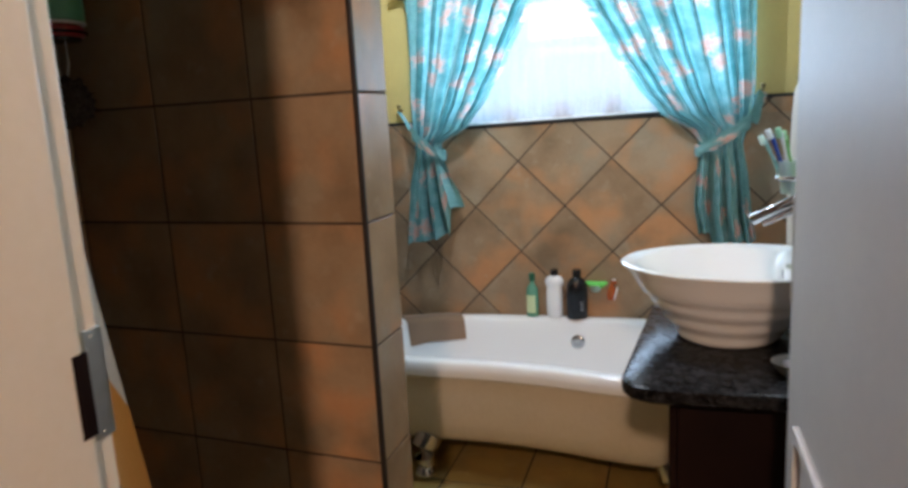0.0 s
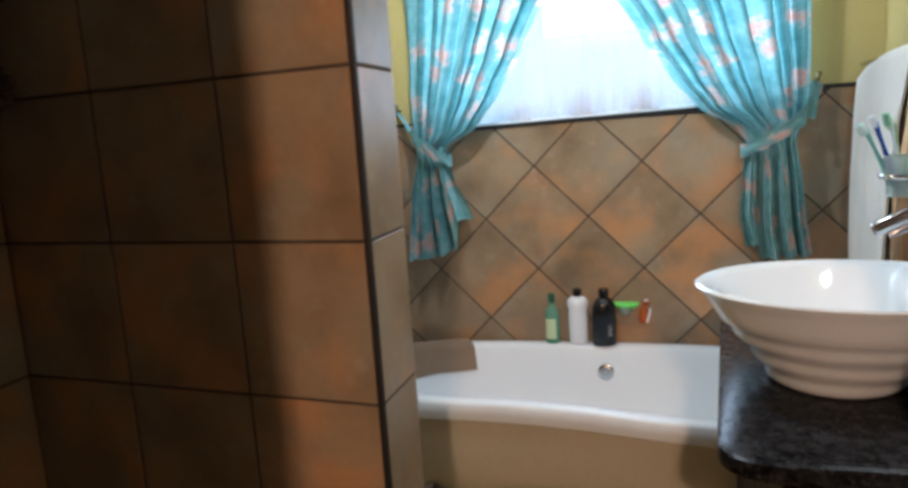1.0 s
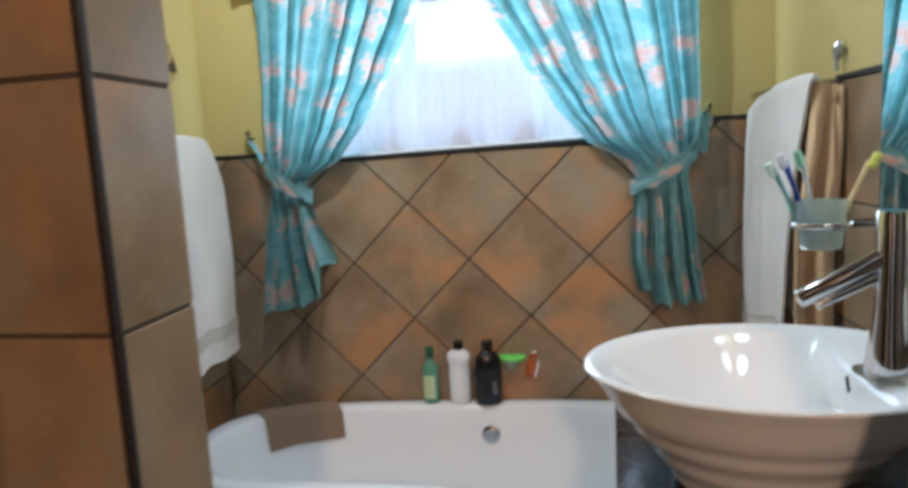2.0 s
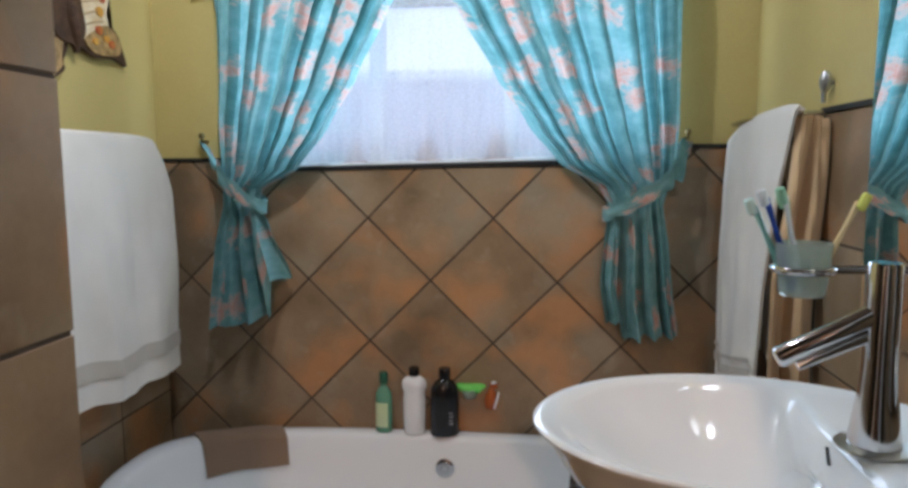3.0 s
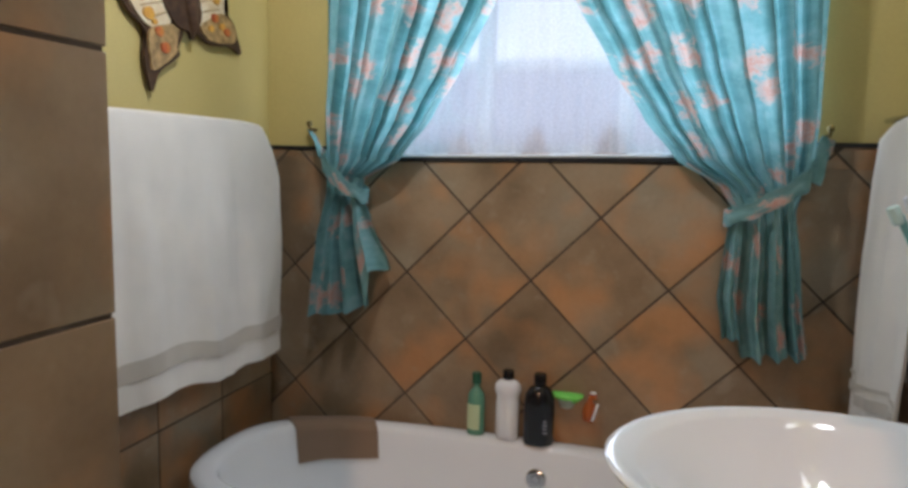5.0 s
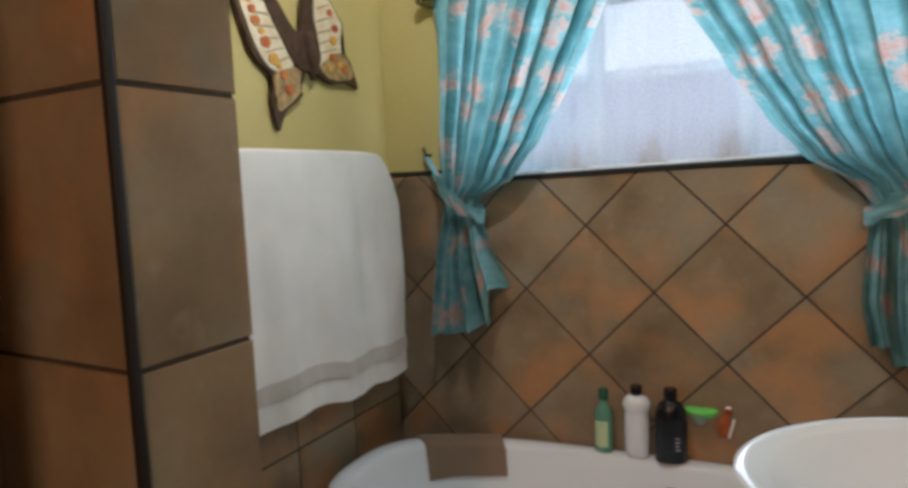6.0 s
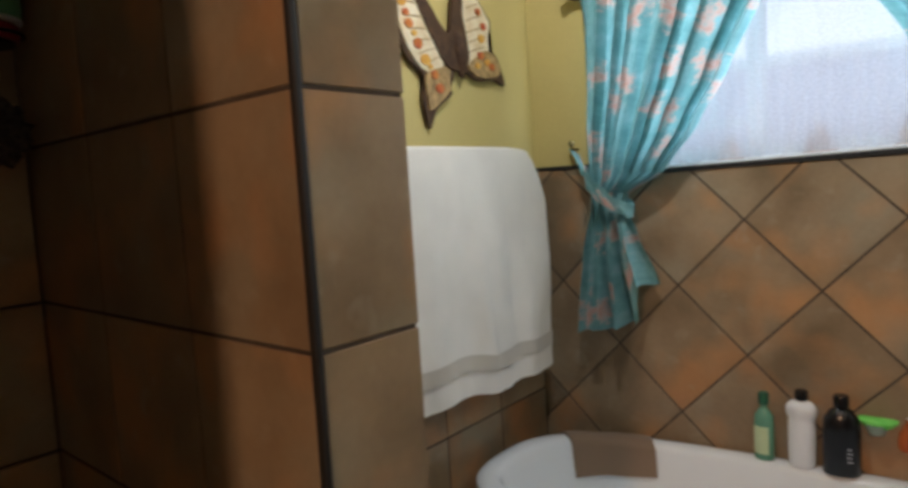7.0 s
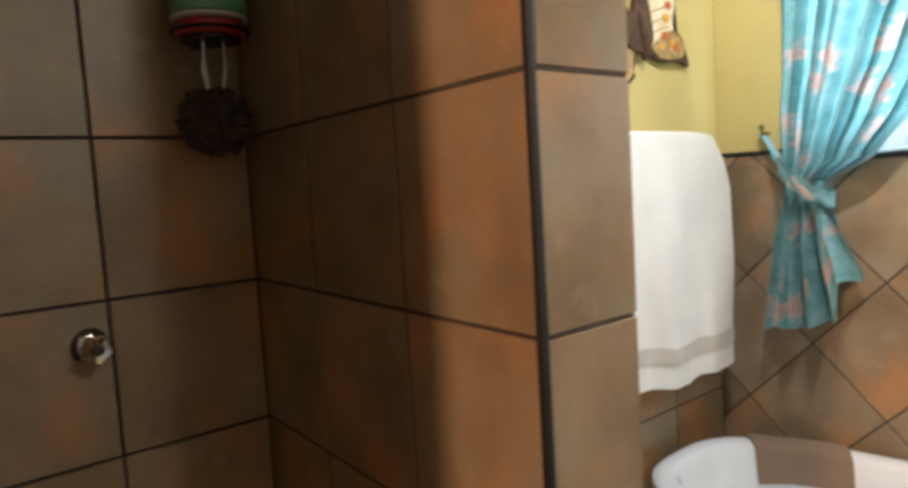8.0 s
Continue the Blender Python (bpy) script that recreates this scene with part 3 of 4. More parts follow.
def curtain_thing(name, table, folds, seed, flare, short, tie, hook_x, label):
    th = empty(name, label, "curtain", (table[0][1] + table[0][2]) / 2, YB - 0.07, ROD, "curtains at the window")
    put("drape", sheet(curtain(table, folds, seed, flare, short), 220, 90, uvs=(0.74, 1.35)), CURTAIN, th, smooth=True)
    (tz, ta, tb) = tie
    side = 1 if hook_x > tb else -1

    def band(u, v):
        ang = 2 * math.pi * u
        cx, hw = (ta + tb) / 2, abs(tb - ta) / 2 + 0.012
        x = cx + hw * math.cos(ang)
        y = YB - 0.088 - 0.055 * math.sin(ang)
        near = (x - cx) / hw * side
        wide = 0.054 + 0.010 * near + 0.004 * math.sin(ang * 5)
        y -= 0.003 * math.sin(ang * 7 + v * 5) + 0.002 * math.sin(math.pi * 3 * v + ang)
        z = tz + 0.062 * near - 0.010 * (1 - near * near) + wide * (0.5 - v) + 0.003 * math.sin(ang * 9)
        return (x, y, z)

    put("tie_back", sheet(band, 72, 8, 0.003, uvs=(0.55, 0.11)), CURTAIN, th, "matching floral tie-back", True)

    def tail(u, v):
        k = u
        x0 = (max(ta, tb) + 0.008) if side > 0 else (min(ta, tb) - 0.008)
        x = x0 + (hook_x - x0) * k
        run, rise = hook_x - x0, 1.545 - tz - 0.05
        far = math.hypot(run, rise)
        w = (0.058 - 0.022 * k + 0.004 * math.sin(k * 9)) * (0.5 - v)
        return (x - w * rise / far, YB - 0.085 + 0.07 * k + 0.005 * math.sin(v * 6 + k * 5), tz + 0.05 + rise * k + w * abs(run) / far)

    put("tie_tail", sheet(tail, 12, 4, 0.004, uvs=(0.15, 0.06)), CURTAIN, th, "floral tie-back end", True)
    hk = empty("tie_hook", "small dark brass hook holding a tie-back", "hook", hook_x, YB + TH, 1.55, "tie-back hooks")
    put("stem", tube([(hook_x, YB + TH + 0.001, 1.553), (hook_x, YB - 0.03, 1.553), (hook_x, YB - 0.035, 1.568)], 0.005, 8), BRASS, hk, smooth=True)
    put("knob", lathe([(0, 0), (0.008, 0.002), (0.011, 0.01), (0.008, 0.018), (0, 0.02)], 12, centre=(hook_x, YB - 0.035, 1.562)), BRASS, hk, smooth=True)
    return th


curtain_thing("curtain", [(2.10, -0.495, 0.185, 0.012, 0), (2.06, -0.495, 0.155, 0.016, 0), (1.96, -0.49, 0.09, 0.022, 0.004), (1.75, -0.49, -0.015, 0.020, 0.008), (1.60, -0.495, -0.105, 0.017, 0.012), (1.46, -0.485, -0.212, 0.013, 0.015), (1.39, -0.47, -0.335, 0.012, 0.016),
                         (1.345, -0.47, -0.345, 0.014, 0.016), (1.20, -0.50, -0.315, 0.036, 0.014), (1.0, -0.52, -0.265, 0.048, 0.016), (0.945, -0.525, -0.255, 0.050, 0.018)],
              8, 4, 0.06, 0.12, (1.395, -0.475, -0.335), -0.565, "turquoise floral cotton curtain tied back with its own band")
curtain_thing("curtain", [(2.10, 1.03, 0.235, 0.012, 0), (2.06, 1.03, 0.262, 0.016, 0), (1.96, 1.02, 0.327, 0.022, 0.004), (1.75, 1.02, 0.445, 0.020, 0.008), (1.60, 1.02, 0.545, 0.017, 0.012), (1.48, 1.01, 0.64, 0.013, 0.016), (1.40, 0.985, 0.77, 0.012, 0.018),
                         (1.34, 0.97, 0.80, 0.014, 0.018), (1.20, 0.995, 0.79, 0.028, 0.016), (1.05, 1.01, 0.78, 0.034, 0.014), (0.915, 1.03, 0.80, 0.036, 0.012)],
              9, 11, -0.03, 0.06, (1.375, 0.985, 0.79), 1.045, "turquoise floral cotton curtain gathered in a tie-back")

# ---- bath tub ----
TCX, TCY, TA, TB = 0.26, 2.303, 0.955, 0.388


def rim_point(th, inset):
    c, s = math.cos(th), math.sin(th)
    e = 2 / 3.0
    x = TCX + (TA - inset) * math.copysign(abs(c) ** e, c)
    y = TCY + (TB - inset) * math.copysign(abs(s) ** e, s)
    if s < 0:
        w = abs(s) ** 1.5
        y += w * (0.055 * math.exp(-((x + 0.03) / 0.38) ** 2) - 0.05 * min(1, max(0, (x - 0.3) / 0.4)) - 0.005)
    return x, y


def ring_form(profile, seg=120, close=True):
    bm = bmesh.new()
    rings = [[bm.verts.new((*rim_point(2 * math.pi * k / seg + 0.001, i), z)) for k in range(seg)] for i, z in profile]
    for a, b in zip(rings, rings[1:]):
        for k in range(seg):
            bm.faces.new((a[k], a[(k + 1) % seg], b[(k + 1) % seg], b[k]))
    if close:
        bm.faces.new(rings[-1])
    return bm


INNER = [(0.035, 0.494), (0.012, 0.490), (0.002, 0.497), (0.0, 0.520), (0.003, 0.548), (0.012, 0.557), (0.03, 0.560), (0.055, 0.559), (0.068, 0.553), (0.076, 0.54), (0.083, 0.50), (0.10, 0.40), (0.125, 0.28), (0.16, 0.21), (0.22, 0.185), (0.30, 0.18)]
tub = empty("bath_tub", "white roll-edged bath tub with a cream shell on chrome feet", "bath tub", TCX, TCY, 0)
put("basin", ring_form(INNER), TUBWHITE, tub, smooth=True)
put("shell", ring_form([(0.025, 0.4945), (0.028, 0.47), (0.038, 0.38), (0.055, 0.28), (0.075, 0.215), (0.11, 0.18), (0.17, 0.165), (0.28, 0.160)]), TUBCREAM, tub, "cream painted outer shell", True)
for th in (237, 292, 60, 120):
    x, y = rim_point(radians(th), 0.11)
    d = Vector((x - TCX, (y - TCY) * 2, 0)).normalized()
    bm = tube([(x - d.x * 0.02, y - d.y * 0.02, 0.20), (x + d.x * 0.012, y + d.y * 0.012, 0.15), (x + d.x * 0.018, y + d.y * 0.018, 0.10), (x + d.x * 0.004, y + d.y * 0.004, 0.06), (x + d.x * 0.012, y + d.y * 0.012, 0.045)], [0.064, 0.058, 0.044, 0.036, 0.038], 16)
    lathe([(0, 0), (0.034, 0.004), (0.048, 0.022), (0.046, 0.04), (0.030, 0.058), (0, 0.06)], 18, bm, (x + d.x * 0.014, y + d.y * 0.014, 0))
    put("foot", bm, CHROME, tub, "chrome claw foot", True)
of = put("overflow", lathe([(0, 0.012), (0.012, 0.012), (0.014, 0.009), (0.023, 0.009), (0.031, 0.006), (0.033, 0)], 28), CHROME, tub, "round chrome overflow", True)
of.matrix_basis = tub.matrix_basis.inverted() @ pose(0.273, TCY + TB - 0.090, 0.456, 80, 0, 0)

# mat draped over the back corner of the rim
mat_ = empty("bath_mat", "small brown terry mat draped over the tub rim", "mat", -0.44, 2.6, 0.56)
prof = [(0.0, 0.552), (0.012, 0.560), (0.03, 0.564), (0.055, 0.563), (0.070, 0.556), (0.079, 0.54), (0.083, 0.51), (0.096, 0.435)]


def drape(u, v):
    th = radians(149 - 31 * u)
    k = v * (len(prof) - 1)
    i = min(int(k), len(prof) - 2)
    a, b = prof[i], prof[i + 1]
    ins, z = a[0] + (k - i) * (b[0] - a[0]), a[1] + (k - i) * (b[1] - a[1])
    lift = 0.005 + 0.0015 * math.sin(u * 9 + v * 4)
    x, y = rim_point(th, ins + (0.005 if v > 0.6 else 0))
    return (x, y, z + lift + 0.022 * (u - 0.2) * max(0, v - 0.6) / 0.4)


put("terry", sheet(drape, 30, 28, 0.006), MATBROWN, mat_, smooth=True)

# ---- bottles on the rim ----
RIM = 0.560


def bottle(name, x, y, body, body_mat, neck, cap, cap_mat, label, category="bottle", sx=1.0, sy=1.0, turn=0):
    th = empty(name, label, category, x, y, RIM, "bottles on the tub rim", turn=turn)
    part("body", lathe(body, 28, sx=sx, sy=sy), body_mat, th, smooth=True)
    part("cap", lathe(cap, 24), cap_mat, th, neck, True)
    return th


b1 = bottle("shampoo_bottle", 0.057, 2.648, [(0, 0), (0.026, 0), (0.029, 0.004), (0.029, 0.10), (0.027, 0.135), (0.015, 0.155), (0.011, 0.16), (0.011, 0.18)], GREENBOTTLE, "dark green screw cap",
            [(0.012, 0.172), (0.015, 0.174), (0.015, 0.205), (0.013, 0.209), (0, 0.209)], GREENCAP, "slim green bottle with a pale label and dark cap", sx=1.0, sy=0.75)
part("label", sheet(lambda u, v: (0.0297 * math.cos(math.pi * (1.15 + 0.55 * u)), 0.0297 * 0.75 * math.sin(math.pi * (1.15 + 0.55 * u)) - 0.0006, 0.02 + 0.085 * v), 10, 1, 0.0004), LABELW, b1, "pale yellow-green label")
bottle("shampoo_bottle", 0.164, 2.643, [(0, 0), (0.033, 0), (0.037, 0.005), (0.038, 0.06), (0.038, 0.125), (0.036, 0.142), (0.0385, 0.150), (0.0425, 0.160), (0.0435, 0.172), (0.040, 0.185), (0.03, 0.195), (0.016, 0.2), (0.014, 0.21)], WHITEP, "black flip cap",
       [(0.014, 0.2), (0.018, 0.203), (0.018, 0.226), (0.016, 0.230), (0, 0.231)], BLACKP, "white plastic bottle with a black cap", sy=0.7)
b3 = bottle("conditioner_bottle", 0.269, 2.636, [(0, 0), (0.044, 0), (0.049, 0.006), (0.049, 0.13), (0.045, 0.165), (0.03, 0.188), (0.017, 0.196), (0.016, 0.205)], BLACKP, "black screw cap",
            [(0.016, 0.198), (0.020, 0.2), (0.020, 0.228), (0.018, 0.232), (0, 0.232)], BLACKP, "broad black bottle with small grey print", sy=0.62, turn=12)
bm = bmesh.new()
for k in range(4):
    box((0.012, -0.0312 + 0.0006 * k, 0.045 + 0.012 * k), (0.026 - 0.003 * (k % 2), -0.0296, 0.049 + 0.012 * k), 0, bm)
part("print_bar", bm, GREYPRINT, b3, "small grey print")

lo_ = empty("bath_sponge", "lime green mesh sponge on a cup holder against the tiles", "sponge", 0.355, YB - 0.03, 0.70)
bm = bmesh.new()
bmesh.ops.create_uvsphere(bm, u_segments=36, v_segments=18, radius=1)
for v in bm.verts:
    n = 1 + 0.10 * noise.noise(v.co * 6) + 0.05 * noise.noise(v.co * 15)
    c = v.co * n
    v.co = Vector((0.356 + 0.05 * c.x, YB - 0.035 + 0.028 * c.y, 0.718 + (0.012 if c.z > 0 else 0.022) * c.z + 0.008 * c.x * c.x))
put("mesh", bm, LIME, lo_, smooth=True)
put("cup", lathe([(0.012, 0), (0.02, 0.004), (0.03, 0.03), (0.031, 0.034), (0.028, 0.03), (0.018, 0.006), (0, 0.005)], 20, centre=(0.352, YB - 0.036, 0.680)), CUPGLASS, lo_, "clear suction cup", True)
# small amber bottle hung on the wall
az = empty("razor", "small amber bottle hung on the tiles, with a white strip for its highlight", "razor", 0.435, YB - 0.02, 0.70)
put("handle", lathe([(0, 0), (0.016, 0.002), (0.022, 0.012), (0.023, 0.030), (0.019, 0.052), (0.011, 0.066), (0.007, 0.078), (0, 0.081)], 20, centre=(0.424, YB - 0.026, 0.640), sy=0.7), AMBER, az, smooth=True)
# the highlight on the amber plastic, put in as a white strip
put("grip", tube([(0.436, YB - 0.042, 0.648), (0.446, YB - 0.042, 0.685), (0.450, YB - 0.036, 0.705)], [0.004, 0.0048, 0.004], 8), WHITEP, az, "white strip in place of a highlight", True)
put("head", box((0.420, YB - 0.034, 0.715), (0.446, YB - 0.012, 0.733), 0.004), AMBER, az)
put("suction_hook", lathe([(0, 0.004), (0.008, 0.004), (0.010, 0)], 14, centre=(0.434, YB - 0.03, 0.735)), WHITEP, az, "white hook", True)

# ---- vanity ----
cab = empty("vanity_cabinet", "dark red-brown wooden vanity cabinet under the worktop", "cabinet", 0.95, 1.4, 0)
CX0, CY0, CY1, CT = 0.70, 1.03, 1.76, 0.912
put("carcass", box((CX0, CY0, 0.06), (XR - 0.012, CY1, CT - 0.041), 0.003), DARKWOOD, cab)
put("plinth", box((CX0 + 0.04, CY0 + 0.03, 0), (XR - 0.012, CY1 - 0.03, 0.06)), DARKWOOD, cab)
for y0, y1 in ((CY0 + 0.006, (CY0 + CY1) / 2 - 0.002), ((CY0 + CY1) / 2 + 0.002, CY1 - 0.006)):
    d = put("cabinet_door", box((CX0 - 0.018, y0, 0.08), (CX0 - 0.001, y1, CT - 0.06), 0.003), DARKWOOD, cab)
    yk = y1 - 0.04 if y0 < 1.2 else y0 + 0.04
    put("knob", lathe([(0.006, 0), (0.006, 0.012), (0.013, 0.018), (0.012, 0.026), (0, 0.028)], 14), STEEL, d).matrix_basis = cab.matrix_basis.inverted() @ pose(CX0 - 0.018, yk, 0.62, 0, -90, 0)

counter = bmesh.new()
edge = []
r, x0, y0 = 0.075, 0.578, 0.957
for k in range(13):
    a = math.pi + math.pi / 2 * k / 12
    edge.append((x0 + r + r * math.cos(a), y0 + r + r * math.sin(a)))
edge += [(XR - 0.011, y0 + 0.012), (XR - 0.011, CY1 + 0.02), (0.642, CY1 + 0.02)]
prof = [(0.010, CT - 0.040), (0.002, CT - 0.034), (0.0, CT - 0.020), (0.002, CT - 0.006), (0.010, CT)]
rings = []
for ins, z in prof:
    ring = []
    for n_i, (x, y) in enumerate(edge):
        dx = ins if x < 1.0 else 0
        dy = ins if y < 1.2 else -ins if y > 1.6 else 0
        ring.append(counter.verts.new((x + dx, y + dy, z)))
    rings.append(ring)
for a, b in zip(rings, rings[1:]):
    for k in range(len(edge)):
        counter.faces.new((a[k], a[(k + 1) % len(edge)], b[(k + 1) % len(edge)], b[k]))
counter.faces.new(rings[0])
counter.faces.new(rings[-1])
wt = empty("worktop", "dark speckled granite worktop with a rounded corner", "worktop", 0.95, 1.36, CT)
put("slab", counter, GRANITE, wt, smooth=True)
put("upstand", box((XR - 0.012, y0 + 0.02, CT + 0.0005), (XR - 0.001, CY1 + 0.02, CT + 0.06), 0.002), GRANITE, wt)

# ---- vessel basin ----
BX, BY = 0.853, 1.352
basin = empty("wash_basin", "white glazed vessel basin with ribbed sides on the worktop", "wash basin", BX, BY, CT)


def bowl(profile, seg=96):
    """Rings of (radius, height, x shift, limit): wider across than deep; the limit leaves a flat shelf on one side."""
    bm = bmesh.new()
    rings = []
    for r_, z, sh, lim in profile:
        wide = 1 + 0.28 * max(0, (r_ - 0.11) / 0.12)
        ring = []
        for k in range(seg):
            x, y = sh + r_ * wide * math.cos(2 * math.pi * k / seg), r_ * math.sin(2 * math.pi * k / seg)
            if lim:
                edge_x = lim + 0.5 * y * y
                x = edge_x - 0.02 * math.log1p(math.exp((edge_x - x) / 0.02)) if (edge_x - x) / 0.02 < 30 else x
            ring.append(bm.verts.new((x, y, z)))
        rings.append(ring)
    for a, b in zip(rings, rings[1:]):
        for k in range(seg):
            bm.faces.new((a[k], a[(k + 1) % seg], b[(k + 1) % seg], b[k]))
    bm.faces.new(rings[-1])
    bm.faces.new(rings[0])
    return bm


outer = [(0.112, 0), (0.117, 0.003)]
for k in range(1, 25):
    z = 0.003 + 0.124 * k / 24
    outer.append((0.117 + 0.077 * (k / 24) ** 1.03 + 0.0018 * math.sin(2 * math.pi * z / 0.041), z))
outer += [(0.204, 0.146), (0.214, 0.168), (0.222, 0.184), (0.228, 0.192), (0.230, 0.197), (0.228, 0.200), (0.224, 0.2005)]
inner_ = [(0.219, 0.1985, 0), (0.2145, 0.1955, 0.19), (0.210, 0.1940, 0.125), (0.206, 0.1905, 0.116), (0.198, 0.1825, 0.108), (0.186, 0.169, 0.102), (0.170, 0.152, 0.098), (0.148, 0.130, 0.095), (0.120, 0.106, 0), (0.085, 0.082, 0), (0.05, 0.067, 0), (0.02, 0.062, 0)]
prof4 = [(r_, z, -0.03 * (1 - z / 0.2), 0) for r_, z in outer] + [(r_, z, -0.03 * (1 - z / 0.2), lim) for r_, z, lim in inner_]
part("bowl", bowl(prof4), CERAMIC, basin, smooth=True)
ov = part("overflow_slot", box((-0.003, -0.002, -0.012), (0.003, 0.002, 0.012), 0.0015), BLACKP, basin, "dark overflow slot")
ov.matrix_basis = pose(0.092, -0.05, 0.176, 0, 25, 90)
part("waste", lathe([(0, 0.006), (0.018, 0.006), (0.024, 0.003), (0.026, 0)], 20, centre=(-0.022, 0, 0.062)), CHROME, basin, "chrome waste", True)

tap = empty("mixer_tap", "tall chrome mixer tap on the basin ledge", "tap", 0.992, 1.29, CT + 0.1955)
TZ = 1.1085
put("flange", lathe([(0.0, 0.006), (0.043, 0.003), (0.047, 0.002), (0.048, 0)], 28, centre=(0.995, 1.29, TZ)), STEEL, tap, smooth=True)
put("column", lathe([(0.0, 0.001), (0.032, 0.001), (0.0315, 0.010), (0.029, 0.028), (0.026, 0.05), (0.0232, 0.075), (0.0215, 0.098), (0.021, 0.115), (0.0205, 0.236), (0.0185, 0.240), (0, 0.240)], 32, centre=(0.995, 1.29, TZ)), CHROME, tap, smooth=True)
put("spout", tube([(0.985, 1.29, 1.283), (0.96, 1.29, 1.268), (0.872, 1.288, 1.224), (0.869, 1.288, 1.2225)], [0.0135, 0.0135, 0.0135, 0.011], 20), CHROME, tap, smooth=True)
put("spout_tray", tube([(0.985, 1.29, 1.256), (0.95, 1.29, 1.240), (0.895, 1.289, 1.213)], [0.0085, 0.0085, 0.007], 14), CHROME, tap, "lower chrome rod of the spout", True)

# ---- soap and bottle beside the basin ----
dish = empty("soap_dish", "small soap dish on the worktop, its shade put in as grey", "soap dish", 0.955, 1.085, CT)
# grey tone carries the shadow that the dish stands in
part("bowl", lathe([(0, 0), (0.030, 0), (0.034, 0.004), (0.048, 0.026), (0.050, 0.030), (0.046, 0.029), (0.032, 0.010), (0, 0.008)], 32, sx=1.2), varied("grey_soapstone", (0.16, 0.145, 0.135), (0.22, 0.20, 0.185), 18, 0.55), dish, smooth=True)
soap = tagged(part("soap", box((-0.032, -0.02, 0), (0.032, 0.02, 0.022), 0.009, seg=3), varied("pale_lilac_soap", (0.62, 0.58, 0.66), (0.68, 0.64, 0.72), 20, 0.4), smooth=True), "pale lilac bar of soap in the dish", "soap")
soap.matrix_basis = pose(0.955, 1.085, CT + 0.0095, 0, 0, 14)
pump = empty("lotion_bottle", "squat dark bottle with a red cap beside the basin", "bottle", 0.99, 1.165, CT)
part("body", lathe([(0, 0), (0.024, 0), (0.027, 0.004), (0.027, 0.056), (0.022, 0.066), (0.015, 0.070)], 28), BLACKP, pump, smooth=True)
part("cap", lathe([(0.015, 0.068), (0.021, 0.070), (0.021, 0.104), (0.018, 0.108), (0, 0.109)], 24), REDP, pump, "dark red cap", True)

# ---- tumbler holder with toothbrushes ----
HX, HY, HZ = 1.012, 1.60, 1.294
holder = empty("tumbler_holder", "chrome wall holder with a frosted glass tumbler", "tumbler holder", HX, HY, HZ)
ringp = [(HX + 0.047 * math.cos(a / 18 * 2 * math.pi), HY + 0.047 * math.sin(a / 18 * 2 * math.pi), HZ) for a in range(19)]
put("ring", tube(ringp, 0.007, 10, cap=False), CHROME, holder, smooth=True)
put("arm", tube([(HX + 0.045, HY, HZ), (XR - 0.02, HY, HZ)], 0.008, 10), CHROME, holder, smooth=True)
put("rosette", lathe([(0.024, 0), (0.024, 0.008), (0.018, 0.012), (0, 0.013)], 20), CHROME, holder, smooth=True).matrix_basis = holder.matrix_basis.inverted() @ pose(XR - 0.012, HY, HZ, 0, -90, 0)
put("tumbler", lathe([(0, -0.045), (0.034, -0.045), (0.037, -0.04), (0.045, 0.045), (0.042, 0.045), (0.035, -0.037), (0, -0.039)], 28, centre=(HX, HY, HZ)), CUPGLASS, holder, "frosted pale glass tumbler", True)
BRUSHES = [((-0.015, 0.0), (-0.062, 0.01), 0.155, (0.03, 0.08, 0.45), (0.75, 0.78, 0.82), "blue"), ((-0.02, 0.012), (-0.078, 0.02), 0.14, (0.25, 0.55, 0.50), (0.55, 0.75, 0.72), "pale teal"),
           ((-0.008, -0.015), (-0.042, -0.02), 0.16, (0.75, 0.77, 0.78), (0.35, 0.62, 0.42), "white and green"), ((0.0, 0.015), (-0.022, 0.03), 0.15, (0.22, 0.50, 0.14), (0.45, 0.7, 0.4), "green"),
           ((0.012, -0.01), (0.078, -0.012), 0.15, (0.78, 0.62, 0.32), (0.72, 0.75, 0.15), "yellow")]
for (ax, ay), (bx, by), ln, ca, cb, word in BRUSHES:
    tb_ = empty("toothbrush", f"{word} toothbrush leaning in the glass tumbler", "toothbrush", HX + ax, HY + ay, HZ - 0.035, "toothbrushes in the tumbler")
    p0, p1 = Vector((HX + ax * 0.8, HY + ay, HZ - 0.036)), Vector((HX + bx, HY + by, HZ - 0.036 + ln))
    d = (p1 - p0).normalized()
    out_d = Vector((math.copysign(0.007, bx), -0.004, 0.002))
    put("handle", tube([p0, p0.lerp(p1, 0.35), p0.lerp(p1, 0.7), p1], [0.0055, 0.0065, 0.004, 0.006], 8), material(f"{word}_plastic", ca, 0.3), tb_, smooth=True)
    put("bristles", tube([p1 - d * 0.016 + out_d, p1 - d * 0.012 + out_d, p1 + d * 0.010 + out_d, p1 + d * 0.013 + out_d], [0.006, 0.0085, 0.0085, 0.006], 8), material(f"{word}_bristle", cb, 0.7), tb_, f"{word} bristles")

# ---- right wall: mirror, towel, robe ----
mir = empty("mirror", "frameless wall mirror beside the basin", "mirror", XR, 1.4, 1.2)
